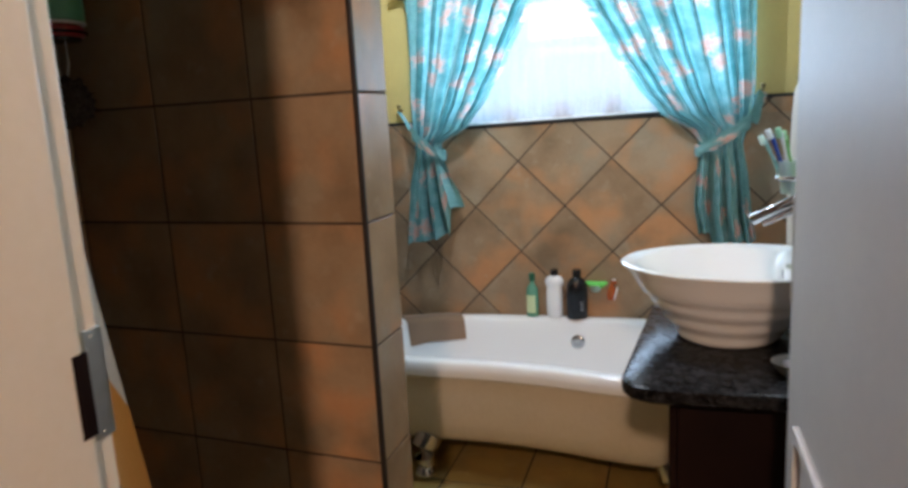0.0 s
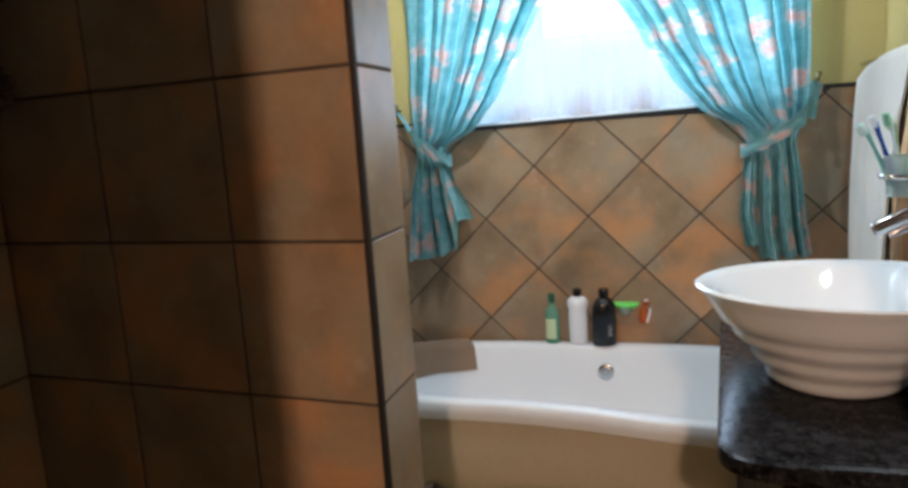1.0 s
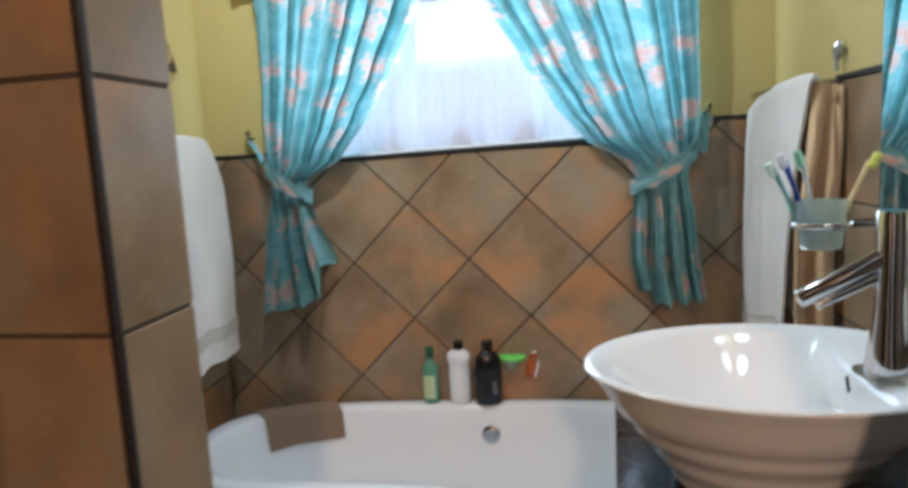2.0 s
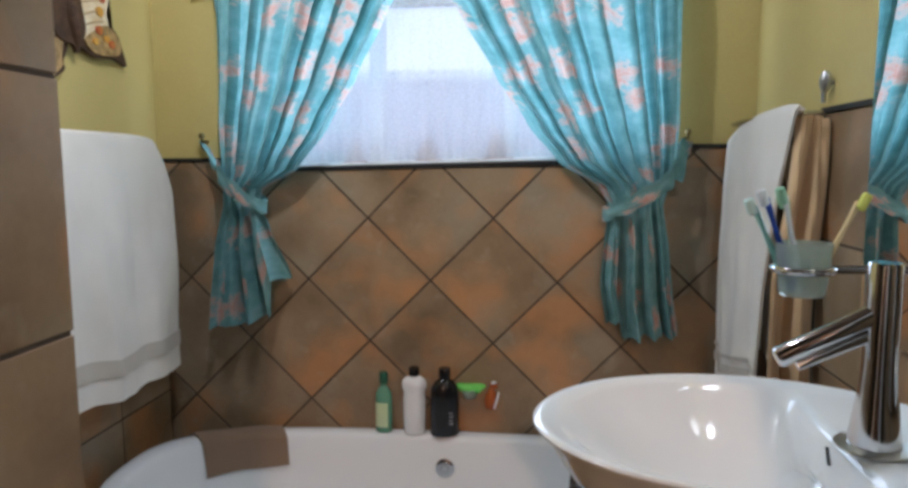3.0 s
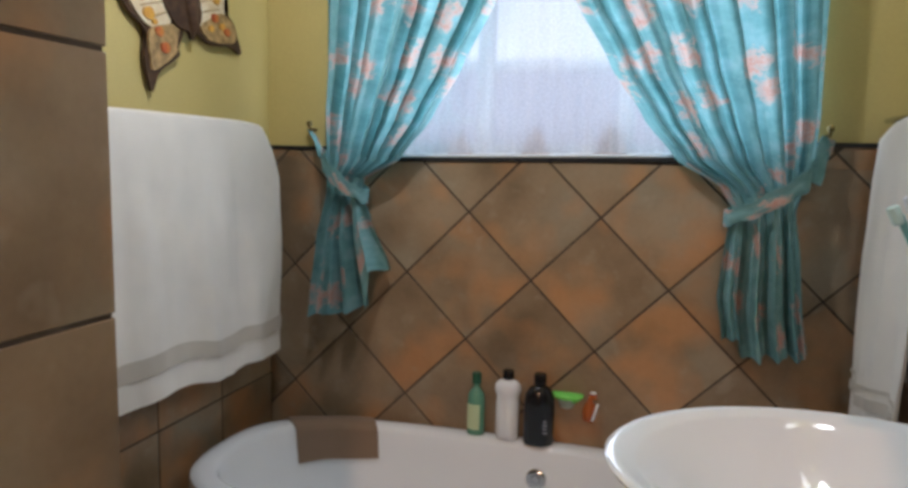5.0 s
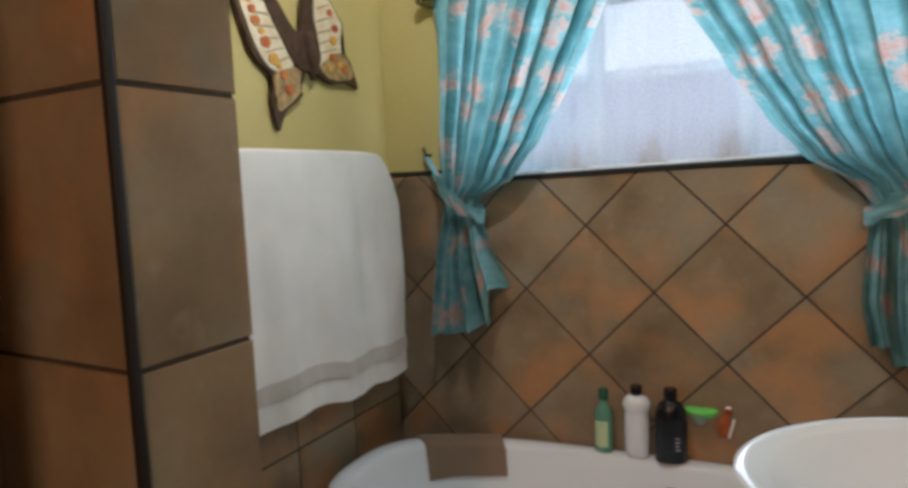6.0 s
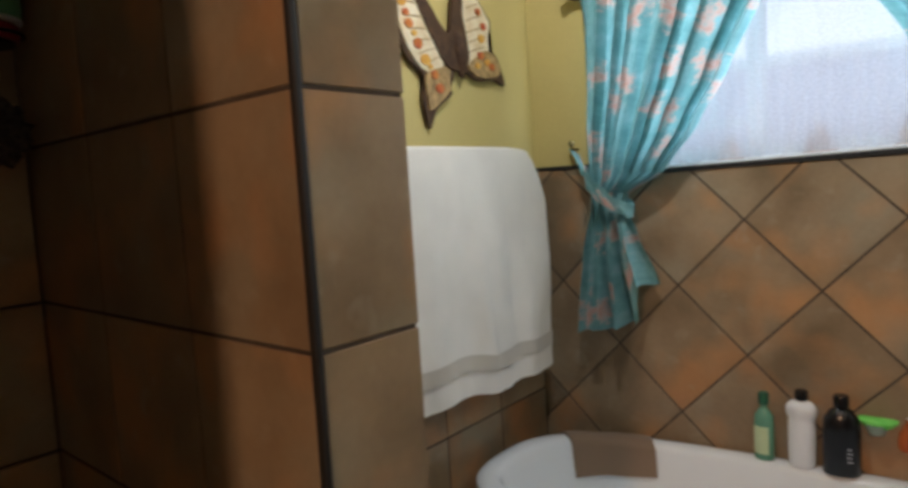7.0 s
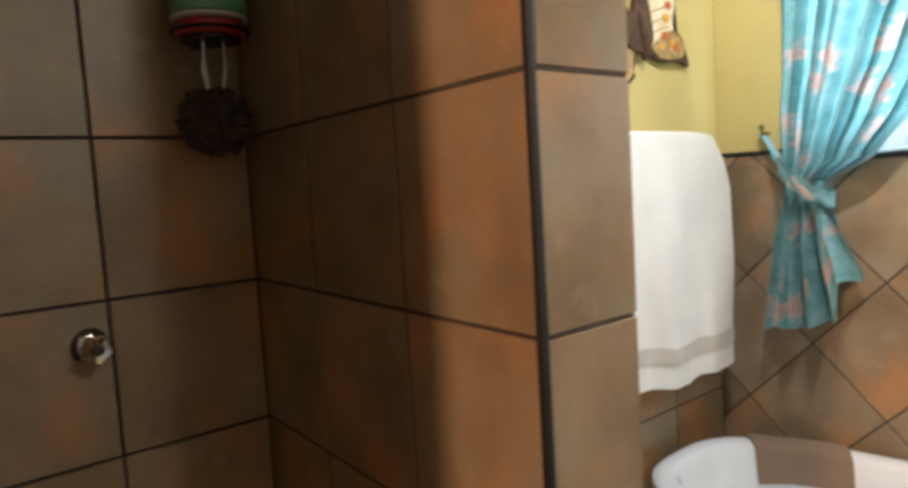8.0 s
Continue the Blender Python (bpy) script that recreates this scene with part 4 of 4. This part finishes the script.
put("glass", box((XR - 0.018, 0.95, 1.13), (XR - 0.012, 1.875, 2.2), 0.0015), MIRROR, mir)

rail = empty("towel_rail", "chrome towel rail on the wall", "towel rail", XR, 2.3, 1.575, "towel rails")
RXR = XR - 0.085
put("bar", tube([(RXR, 2.10, 1.59), (RXR, 2.60, 1.59)], 0.008, 12), CHROME, rail, smooth=True)
for y in (2.14, 2.585):
    put("post", tube([(RXR, y, 1.59), (XR - 0.001, y, 1.59)], 0.007, 10), CHROME, rail, smooth=True)


def towel_sheet(x, y0, y1, top, front, back, swing, side, y0b=None, y1b=None, seed=0, r=0.02, sag=0.0, tuck=0.0):
    """A towel over a rail along y: up the back, over the bar and down the front; side is the way that its front faces."""
    total = (top - back) + math.pi * r + (top - front)

    def f(u, v):
        s = v * total
        e0, e1 = y0, y1
        if s < top - back:
            z, xx, down = back + s, -r, top - back - s
            e0 = y0 + tuck * min(1, down / 0.04)
        elif s < top - back + math.pi * r:
            a = (s - (top - back)) / r
            z, xx, down = top + r * math.sin(a), -r * math.cos(a), 0
        else:
            down = s - (top - back) - math.pi * r
            z, xx = top - down, r
            k = (down / (top - front)) ** 0.7
            e0, e1 = y0 + ((y0b if y0b is not None else y0) - y0) * k, y1 + ((y1b if y1b is not None else y1) - y1) * min(1, down / 0.16) ** 0.7
        amp = min(1, down / 0.35)
        y = e0 + (e1 - e0) * u
        xx += amp * (swing * math.sin(y * 23 + seed) + 0.5 * swing * math.sin(y * 51 + 2 * seed + z * 2)) + (0.012 * amp if xx > 0 else -0.004 * amp)
        xx += amp * 0.012 * noise.noise(Vector((y * 8, z * 2.2, seed))) + amp * 0.006 * noise.noise(Vector((y * 24, z * 5, seed)))
        drop = 0.014 * amp * noise.noise(Vector((y * 7, seed, 0))) + 0.012 * math.sin(u * 5 + seed) * amp - 0.010 * (1 - amp) * (abs(u - 0.5) * 2) ** 6
        drop -= sag * u * u * u * (1 - 0.7 * amp) - 0.25 * sag * (1 - amp) * max(0, 0.3 - u)
        return (x + side * xx, y, z + drop)
    return f, total


def towel_thing(name, label, args, mat, band=None, group="towels on rails"):
    th = empty(name, label, "towel", args["x"], (args["y0"] + args["y1"]) / 2, args["top"], group)
    f, total = towel_sheet(**args)
    put("cloth", sheet(f, 60, 90, 0.007), mat, th, smooth=True)
    if band:
        for b0, b1 in band:
            v0, v1 = 1 - b0 / total, 1 - b1 / total
            ff = lambda u, v: (f(u, v1 + (v0 - v1) * v)[0] + args["side"] * 0.0045, *f(u, v1 + (v0 - v1) * v)[1:])
            put("woven_band", sheet(ff, 60, 3, 0.001), TOWELBAND, th, "beige woven band", True)
    return th


towel_thing("towel", "large white terry towel hung over a rail by the window", dict(x=RXR, y0=2.07, y1=2.62, top=1.60, front=0.70, back=0.95, swing=0.008, side=-1, y0b=2.27, y1b=2.63, seed=1.2, r=0.011, sag=0.05, tuck=0.16), TOWEL, [(0.16, 0.19), (0.21, 0.22)])
beige = empty("towel", "beige terry towel bunched beside the white one", "towel", XR - 0.05, 2.12, 1.58, "towels on rails")


def bunch(u, v):
    spread = 0.55 + 0.45 * min(1, v * 2.5)
    fold = math.sin(u * 9 + 1.6 * math.sin(v * 3)) * (0.5 + 0.7 * min(1, v * 4)) + 0.35 * math.sin(u * 21 + 2 * v)
    return (1.238 - 0.105 * spread * (1 - u) + 0.004 * math.sin(v * 9), 2.118 - 0.022 * fold + 0.03 * (1 - u) * v, 1.585 - 0.95 * v - 0.02 * math.sin(u * 6) * v - 0.03 * (u - 0.4) ** 2)


put("cloth", sheet(bunch, 40, 60, 0.008), ROBE, beige, smooth=True)

def wall_hook(y, z, k, label):
    hk = empty("wall_hook", label, "hook", XR, y, z)
    put("plate", lathe([(0, 0.008), (0.012, 0.008), (0.015, 0.005), (0.016, 0)], 24, sy=1.9), PALESTEEL, hk, smooth=True).matrix_basis = pose(-0.010 * k, 0, 0, 90, 0, -38) @ Matrix.Scale(k, 4)
    put("prong", tube([(XR + TH, y + 0.004, z), (XR - 0.010 * k, y + 0.004, z - 0.005 * k), (XR - 0.012 * k, y + 0.002, z - 0.03 * k), (XR - 0.012 * k, y, z - 0.058 * k)], 0.007 * k, 8), PALESTEEL, hk, smooth=True)


PALESTEEL = material("satin_nickel", (0.50, 0.52, 0.52), 0.3, 1.0)
wall_hook(2.137, 1.664, 0.85, "satin metal oval hook plate above the towels")

# ---- left wall: towel, butterfly ----
RXL = XL + 0.075
rail2 = empty("towel_rail", "chrome towel rail on the wall", "towel rail", XL, 2.2, 1.545, "towel rails")
put("bar", tube([(RXL, 1.72, 1.545), (RXL, 2.515, 1.545)], 0.008, 12), CHROME, rail2, smooth=True)
for y in (1.74, 2.49):
    put("post", tube([(RXL, y, 1.545), (XL + 0.001, y, 1.545)], 0.007, 10), CHROME, rail2, smooth=True)
tl = towel_thing("towel", "white terry bath towel with a woven band over a rail", dict(x=RXL, y0=1.77, y1=2.505, top=1.55, front=0.80, back=0.9, swing=0.006, side=1, y1b=2.60, seed=0.4, r=0.018), TOWEL, [(0.075, 0.125)])

bf = empty("butterfly_ornament", "painted relief butterfly in cream, rust and dark brown", "wall ornament", XL, 2.30, 1.82)
BROWN = varied("dark_brown_paint", (0.045, 0.022, 0.010), (0.085, 0.042, 0.018), 30, 0.75)
CREAMP = varied("cream_paint", (0.66, 0.52, 0.30), (0.82, 0.74, 0.56), 18, 0.5)
RUSTP = varied("rust_paint", (0.45, 0.05, 0.02), (0.55, 0.20, 0.03), 30, 0.5)
AMBERP = varied("amber_paint", (0.62, 0.30, 0.04), (0.7, 0.4, 0.06), 30, 0.5)
VEIN = varied("ochre_paint", (0.42, 0.30, 0.15), (0.52, 0.39, 0.22), 30, 0.5)
OLIVEP = varied("olive_brown_paint", (0.20, 0.13, 0.05), (0.55, 0.36, 0.15), 40, 0.5)


def slab(outline, lift0, lift1):
    """A flat piece on the wall from (y, z) corners, between two distances off it."""
    bm = bmesh.new()
    lo = [bm.verts.new((XL + lift0, y, z)) for y, z in outline]
    hi = [bm.verts.new((XL + lift1, y, z)) for y, z in outline]
    for k in range(len(outline)):
        bm.faces.new((lo[k], lo[(k + 1) % len(lo)], hi[(k + 1) % len(hi)], hi[k]))
    bmesh.ops.triangulate(bm, faces=[bm.faces.new(lo), bm.faces.new(hi)])
    return bm


def smooth_loop(pts, n=5):
    res = []
    for k in range(len(pts)):
        p = [pts[(k + d - 1) % len(pts)] for d in range(4)]
        for i in range(n):
            s = i / n
            res.append(tuple(0.5 * (2 * p[1][c] + (p[2][c] - p[0][c]) * s + (2 * p[0][c] - 5 * p[1][c] + 4 * p[2][c] - p[3][c]) * s * s + (3 * p[1][c] - p[0][c] - 3 * p[2][c] + p[3][c]) * s ** 3) for c in (0, 1)))
    return res


def wing(outline, field, hind, spots, ribs):
    w = put("wing", slab(smooth_loop(outline), 0.001, 0.012), BROWN, bf, "dark edged wing with a pointed tail")
    put("wing_field", slab(smooth_loop(field), 0.0115, 0.017), CREAMP, w, "cream painted wing field")
    put("hind_wing", slab(smooth_loop(hind), 0.0115, 0.0175), OLIVEP, w, "mottled olive and rust hind wing")
    for (y0, z0), (y1, z1) in ribs:
        put("rib", tube([(XL + 0.0165, y0, z0), (XL + 0.019, (y0 + y1) / 2, (z0 + z1) / 2 + 0.003), (XL + 0.0165, y1, z1)], 0.0028, 6), VEIN, w)
    for k, (y, z, r) in enumerate(spots):
        dot = [(y + 1.25 * r * math.cos(q * math.pi / 6), z + r * math.sin(q * math.pi / 6) * (1 + 0.15 * math.cos(q * 2.6))) for q in range(12)]
        put("spot", slab(dot, 0.0165, 0.021), AMBERP if k % 2 else RUSTP, w, "amber spot" if k % 2 else "rust spot")


wing([(2.17, 1.86), (2.12, 1.97), (2.06, 2.06), (1.95, 2.12), (1.925, 2.02), (1.965, 1.905), (2.005, 1.83), (2.072, 1.782), (2.066, 1.715), (2.078, 1.66), (2.094, 1.625), (2.126, 1.682), (2.205, 1.733), (2.203, 1.757), (2.225, 1.81)],
     [(2.165, 1.85), (2.105, 1.965), (2.04, 2.045), (1.956, 2.095), (1.943, 2.015), (1.979, 1.912), (2.019, 1.841), (2.077, 1.797), (2.15, 1.80)],
     [(2.083, 1.785), (2.083, 1.715), (2.100, 1.682), (2.185, 1.738), (2.19, 1.765), (2.20, 1.815), (2.15, 1.812)],
     [(2.012, 1.925, 0.014), (2.033, 1.90, 0.009), (2.048, 1.872, 0.016), (2.078, 1.828, 0.017), (2.118, 1.787, 0.013), (2.10, 1.81, 0.008), (2.140, 1.748, 0.015), (1.985, 1.985, 0.015), (2.0, 1.955, 0.011)],
     [((2.15, 1.845), (2.08, 1.812)), ((2.135, 1.868), (2.05, 1.842)), ((2.12, 1.893), (2.025, 1.875)), ((2.105, 1.92), (2.005, 1.91)), ((2.09, 1.95), (1.99, 1.945)), ((2.07, 1.985), (1.975, 1.985)), ((2.05, 2.015), (1.97, 2.025))])
wing([(2.27, 1.83), (2.268, 1.93), (2.275, 2.04), (2.30, 2.12), (2.365, 2.06), (2.415, 2.01), (2.438, 1.985), (2.422, 1.912), (2.470, 1.872), (2.492, 1.83), (2.508, 1.783), (2.45, 1.797), (2.36, 1.788), (2.305, 1.803)],
     [(2.285, 1.85), (2.282, 1.93), (2.288, 2.03), (2.305, 2.085), (2.36, 2.05), (2.407, 2.003), (2.425, 1.978), (2.41, 1.913), (2.41, 1.88), (2.33, 1.83)],
     [(2.30, 1.835), (2.335, 1.86), (2.40, 1.89), (2.458, 1.868), (2.476, 1.832), (2.452, 1.808), (2.36, 1.798), (2.315, 1.812)],
     [(2.385, 1.965, 0.012), (2.372, 1.925, 0.014), (2.365, 1.87, 0.013), (2.40, 1.85, 0.011), (2.425, 1.838, 0.012), (2.345, 1.835, 0.010), (2.36, 2.01, 0.011)],
     [((2.29, 1.87), (2.39, 1.90)), ((2.29, 1.90), (2.40, 1.935)), ((2.29, 1.935), (2.405, 1.965)), ((2.29, 1.97), (2.385, 2.0)), ((2.295, 2.01), (2.365, 2.035))])
BODY = [(2.03, 2.035), (2.10, 1.998), (2.145, 1.95), (2.182, 1.922), (2.205, 1.935), (2.218, 2.0), (2.235, 2.06), (2.262, 2.0), (2.288, 1.90), (2.292, 1.85), (2.262, 1.80), (2.25, 1.787), (2.235, 1.808), (2.19, 1.812), (2.155, 1.84), (2.122, 1.885), (2.078, 1.945)]
put("body", slab(smooth_loop(BODY, 4), 0.0115, 0.024), BROWN, bf, "dark brown body")
put("abdomen", tube([(XL + 0.022, 2.235, 1.93), (XL + 0.026, 2.24, 1.88), (XL + 0.025, 2.25, 1.83), (XL + 0.02, 2.256, 1.787)], [0.014, 0.022, 0.017, 0.004], 12), BROWN, bf, "ridged dark abdomen", True)

# ---- shower corner ----
sv = empty("shower_valve", "round chrome shower valve on the tiles", "shower valve", XS, 0.692, 1.192)
put("rosette", lathe([(0.034, 0), (0.034, 0.004), (0.028, 0.010), (0.018, 0.014), (0, 0.014)], 28), CHROME, sv, smooth=True).matrix_basis = pose(0, 0, 0, 0, 90, 0)
bm = lathe([(0.013, 0.01), (0.013, 0.03), (0.024, 0.034), (0.026, 0.05), (0.022, 0.058), (0.012, 0.056), (0.010, 0.050), (0, 0.050)], 48)
for v in bm.verts:
    k = math.hypot(v.co.x, v.co.y)
    if k > 0.02:
        g = 1 + 0.10 * math.cos(5 * math.atan2(v.co.y, v.co.x))
        v.co.x, v.co.y = v.co.x * g, v.co.y * g
put("knob", bm, CHROME, sv, smooth=True).matrix_basis = pose(0, 0, 0, 0, 90, 0)

JX, JY, JZ = XS + 0.085, 0.938, 1.756
sh = empty("jar_holder", "small dark wall holder in the shower corner", "holder", XS, JY, JZ)
put("ring", tube([(JX + 0.070 * math.cos(a * math.pi / 14), JY + 0.070 * math.sin(a * math.pi / 14), JZ + 0.010) for a in range(29)], 0.0035, 8, cap=False), BLACKP, sh, smooth=True)
put("seat", lathe([(0, 0), (0.056, 0), (0.057, 0.004), (0.056, 0.007), (0, 0.007)], 24, centre=(JX, JY, JZ - 0.008)), BLACKP, sh, smooth=True)
put("arm", box((XS - 0.001, JY - 0.01, JZ - 0.0065), (XS + 0.05, JY + 0.01, JZ - 0.0015), 0.001), BLACKP, sh)
jar = empty("shower_gel", "jade green tub with a dark red lid in a wall holder", "bottle", JX, JY, JZ)
part("lid", lathe([(0, 0), (0.062, 0), (0.065, 0.004), (0.065, 0.024), (0.058, 0.029)], 32), REDP, jar, "dark red base", True)
part("rim", lathe([(0.060, 0.029), (0.0715, 0.031), (0.0715, 0.036), (0.066, 0.037)], 32), WHITEP, jar, "thin pale rim", True)
part("body", lathe([(0.066, 0.036), (0.070, 0.040), (0.071, 0.06), (0.069, 0.17), (0.06, 0.19), (0, 0.194)], 32), JADE, jar, smooth=True)
pf = empty("bath_puff", "dark mesh bath puff hanging under the holder", "sponge", JX, JY, JZ - 0.02)
put("cord", tube([(JX - 0.004, JY - 0.014, JZ - 0.006), (JX - 0.006, JY - 0.016, JZ - 0.06), (JX, JY - 0.010, JZ - 0.12)], [0.004, 0.006, 0.004], 8), WHITEP, pf, "pale cord")
put("cord", tube([(JX + 0.004, JY + 0.022, JZ - 0.006), (JX + 0.004, JY + 0.022, JZ - 0.06), (JX, JY + 0.010, JZ - 0.12)], [0.002, 0.003, 0.002], 8), WHITEP, pf, "pale cord")
bm = bmesh.new()
bmesh.ops.create_icosphere(bm, subdivisions=5, radius=1)
for v in bm.verts:
    c = v.co.copy()
    n = 1 + 0.26 * noise.noise(c * 3.2) + 0.24 * abs(noise.noise(c * 8)) + 0.10 * noise.noise(c * 19)
    v.co = Vector((JX, JY - 0.004, 1.597)) + Vector((0.060 * c.x, 0.062 * c.y, 0.056 * c.z)) * n
put("mesh", bm, varied("dark_mesh", (0.02, 0.014, 0.012), (0.075, 0.056, 0.045), 60, 0.8, bump=0.6, fine=120), pf, smooth=True)

# ---- lamps of the place, and the stand-in at the mirror ----
GLOW = material("lit_opal_glass", (0.9, 0.88, 0.82), 0.4)
GLOW.node_tree.nodes["Principled BSDF"].inputs["Emission Color"].default_value = (1, 0.95, 0.88, 1)
GLOW.node_tree.nodes["Principled BSDF"].inputs["Emission Strength"].default_value = 55.0


def ceiling_lamp(x, y, label):
    th = empty("ceiling_lamp", label, "lamp", x, y, ZC, "ceiling lamps")
    put("base", lathe([(0.07, 0), (0.07, -0.02), (0.06, -0.025), (0, -0.025)], 28, centre=(x, y, ZC - 0.001)), WHITEWIN, th, smooth=True)
    g = put("globe", lathe([(0.04, -0.025), (0.055, -0.05), (0.058, -0.08), (0.045, -0.115), (0.02, -0.132), (0, -0.135)], 28, centre=(x, y, ZC)), GLOW, th, "lit opal glass globe", True)
    g.visible_shadow = False
    return th


ceiling_lamp(*LAMP_BATH, "opal glass ceiling lamp, lit, over the bath")
# globe and arm added around the stand-in for the mirror's reflected light
ml = empty("mirror_lamp", "added lit globe above the mirror, standing in for light the mirror reflects", "lamp", XR, MIRROR_STANDIN[1], MIRROR_STANDIN[2])
put("arm", tube([(XR + TH, MIRROR_STANDIN[1], MIRROR_STANDIN[2]), (XR - 0.07, MIRROR_STANDIN[1], MIRROR_STANDIN[2])], 0.01, 10), CHROME, ml, smooth=True)
g = put("globe", lathe([(0, -0.04), (0.024, -0.034), (0.042, -0.012), (0.042, 0.012), (0.024, 0.034), (0, 0.04)], 24, centre=MIRROR_STANDIN), GLOW, ml, "lit opal glass globe", True)
g.visible_shadow = False
ceiling_lamp(*LAMP_HALL, "opal glass ceiling lamp, lit, in the hallway")

# ---- tiles ----
lay_tiles(wall_back, pose(0, YB + 0.008, 0), (XL, 0.02), (XR, SILL - 0.014), P, J, (0.0, 1.292), True)
lay_tiles(wall_back, pose(0, YB + 0.008, 0), (XL, SILL - 0.0138), (WX0, DADO - 0.012), P, J, (0.0, 1.292), True)
lay_tiles(wall_back, pose(0, YB + 0.008, 0), (WX1, SILL - 0.0138), (XR, DADO_E - 0.012), P, J, (0.0, 1.292), True)
LEFT = pose(XL - 0.008, 0, 0, 0, 0, 90)
lay_tiles(wall_left, LEFT, (1.135, 0.02), (YB - 0.001, DADO - 0.012), P, J, (2.70, 1.27), False)
lay_tiles(wall_shower, pose(XS - 0.008, 0, 0, 0, 0, 90), (YD + 0.001, 0.02), (1.026, ZC - 0.01), P, J, (0.73, 1.272), False)
RIGHT = pose(XR + 0.008, 0, 0, 0, 0, -90)
lay_tiles(wall_right, RIGHT, (-YB + 0.001, 0.02), (-2.16, DADO_E - 0.012), P, J, (-2.70, 1.292), True)
lay_tiles(wall_right, RIGHT, (-2.15, 0.02), (-YD - 0.001, 1.59), P, J, (-2.15, 1.288), False)
part("grout_bed", box((XR + 0.002, YD, DADO - 0.009), (XR + TH - 0.001, YB, 1.588)), GROUT, wall_right)
structure("trim", box((XR - 0.006, YD, 1.590), (XR + TH, 2.162, 1.604), 0.002), TRIM, "thin black strip capping the wall tiles", "trim")
structure("trim", box((XR - 0.006, 2.151, 0.02), (XR + TH, 2.161, 1.5895), 0.002), TRIM, "black upright strip between two runs of tiles", "trim")
lay_tiles(partition, pose(PX, PY0 + 0.008, 0, 0, 0, -SLANT), (-0.89, 0.02), (-0.011, ZC - 0.01), P, J, (-0.29, 1.272), False)
lay_tiles(partition, pose(PX - 0.008, 0, 0, 0, 0, 90), (PY0 + 0.010, 0.02), (PY1, ZC - 0.01), P, J, (PY1 + 0.02, 1.272), False)
# tiles stop at the doorway; the bare dark hall floor bounces less light
lay_tiles(floor, pose(0, 0, -0.008, -90), (XS, -0.09), (XR, YB - 0.001), 0.335, 0.008, (0.1, 0.05), False, FLOOR)
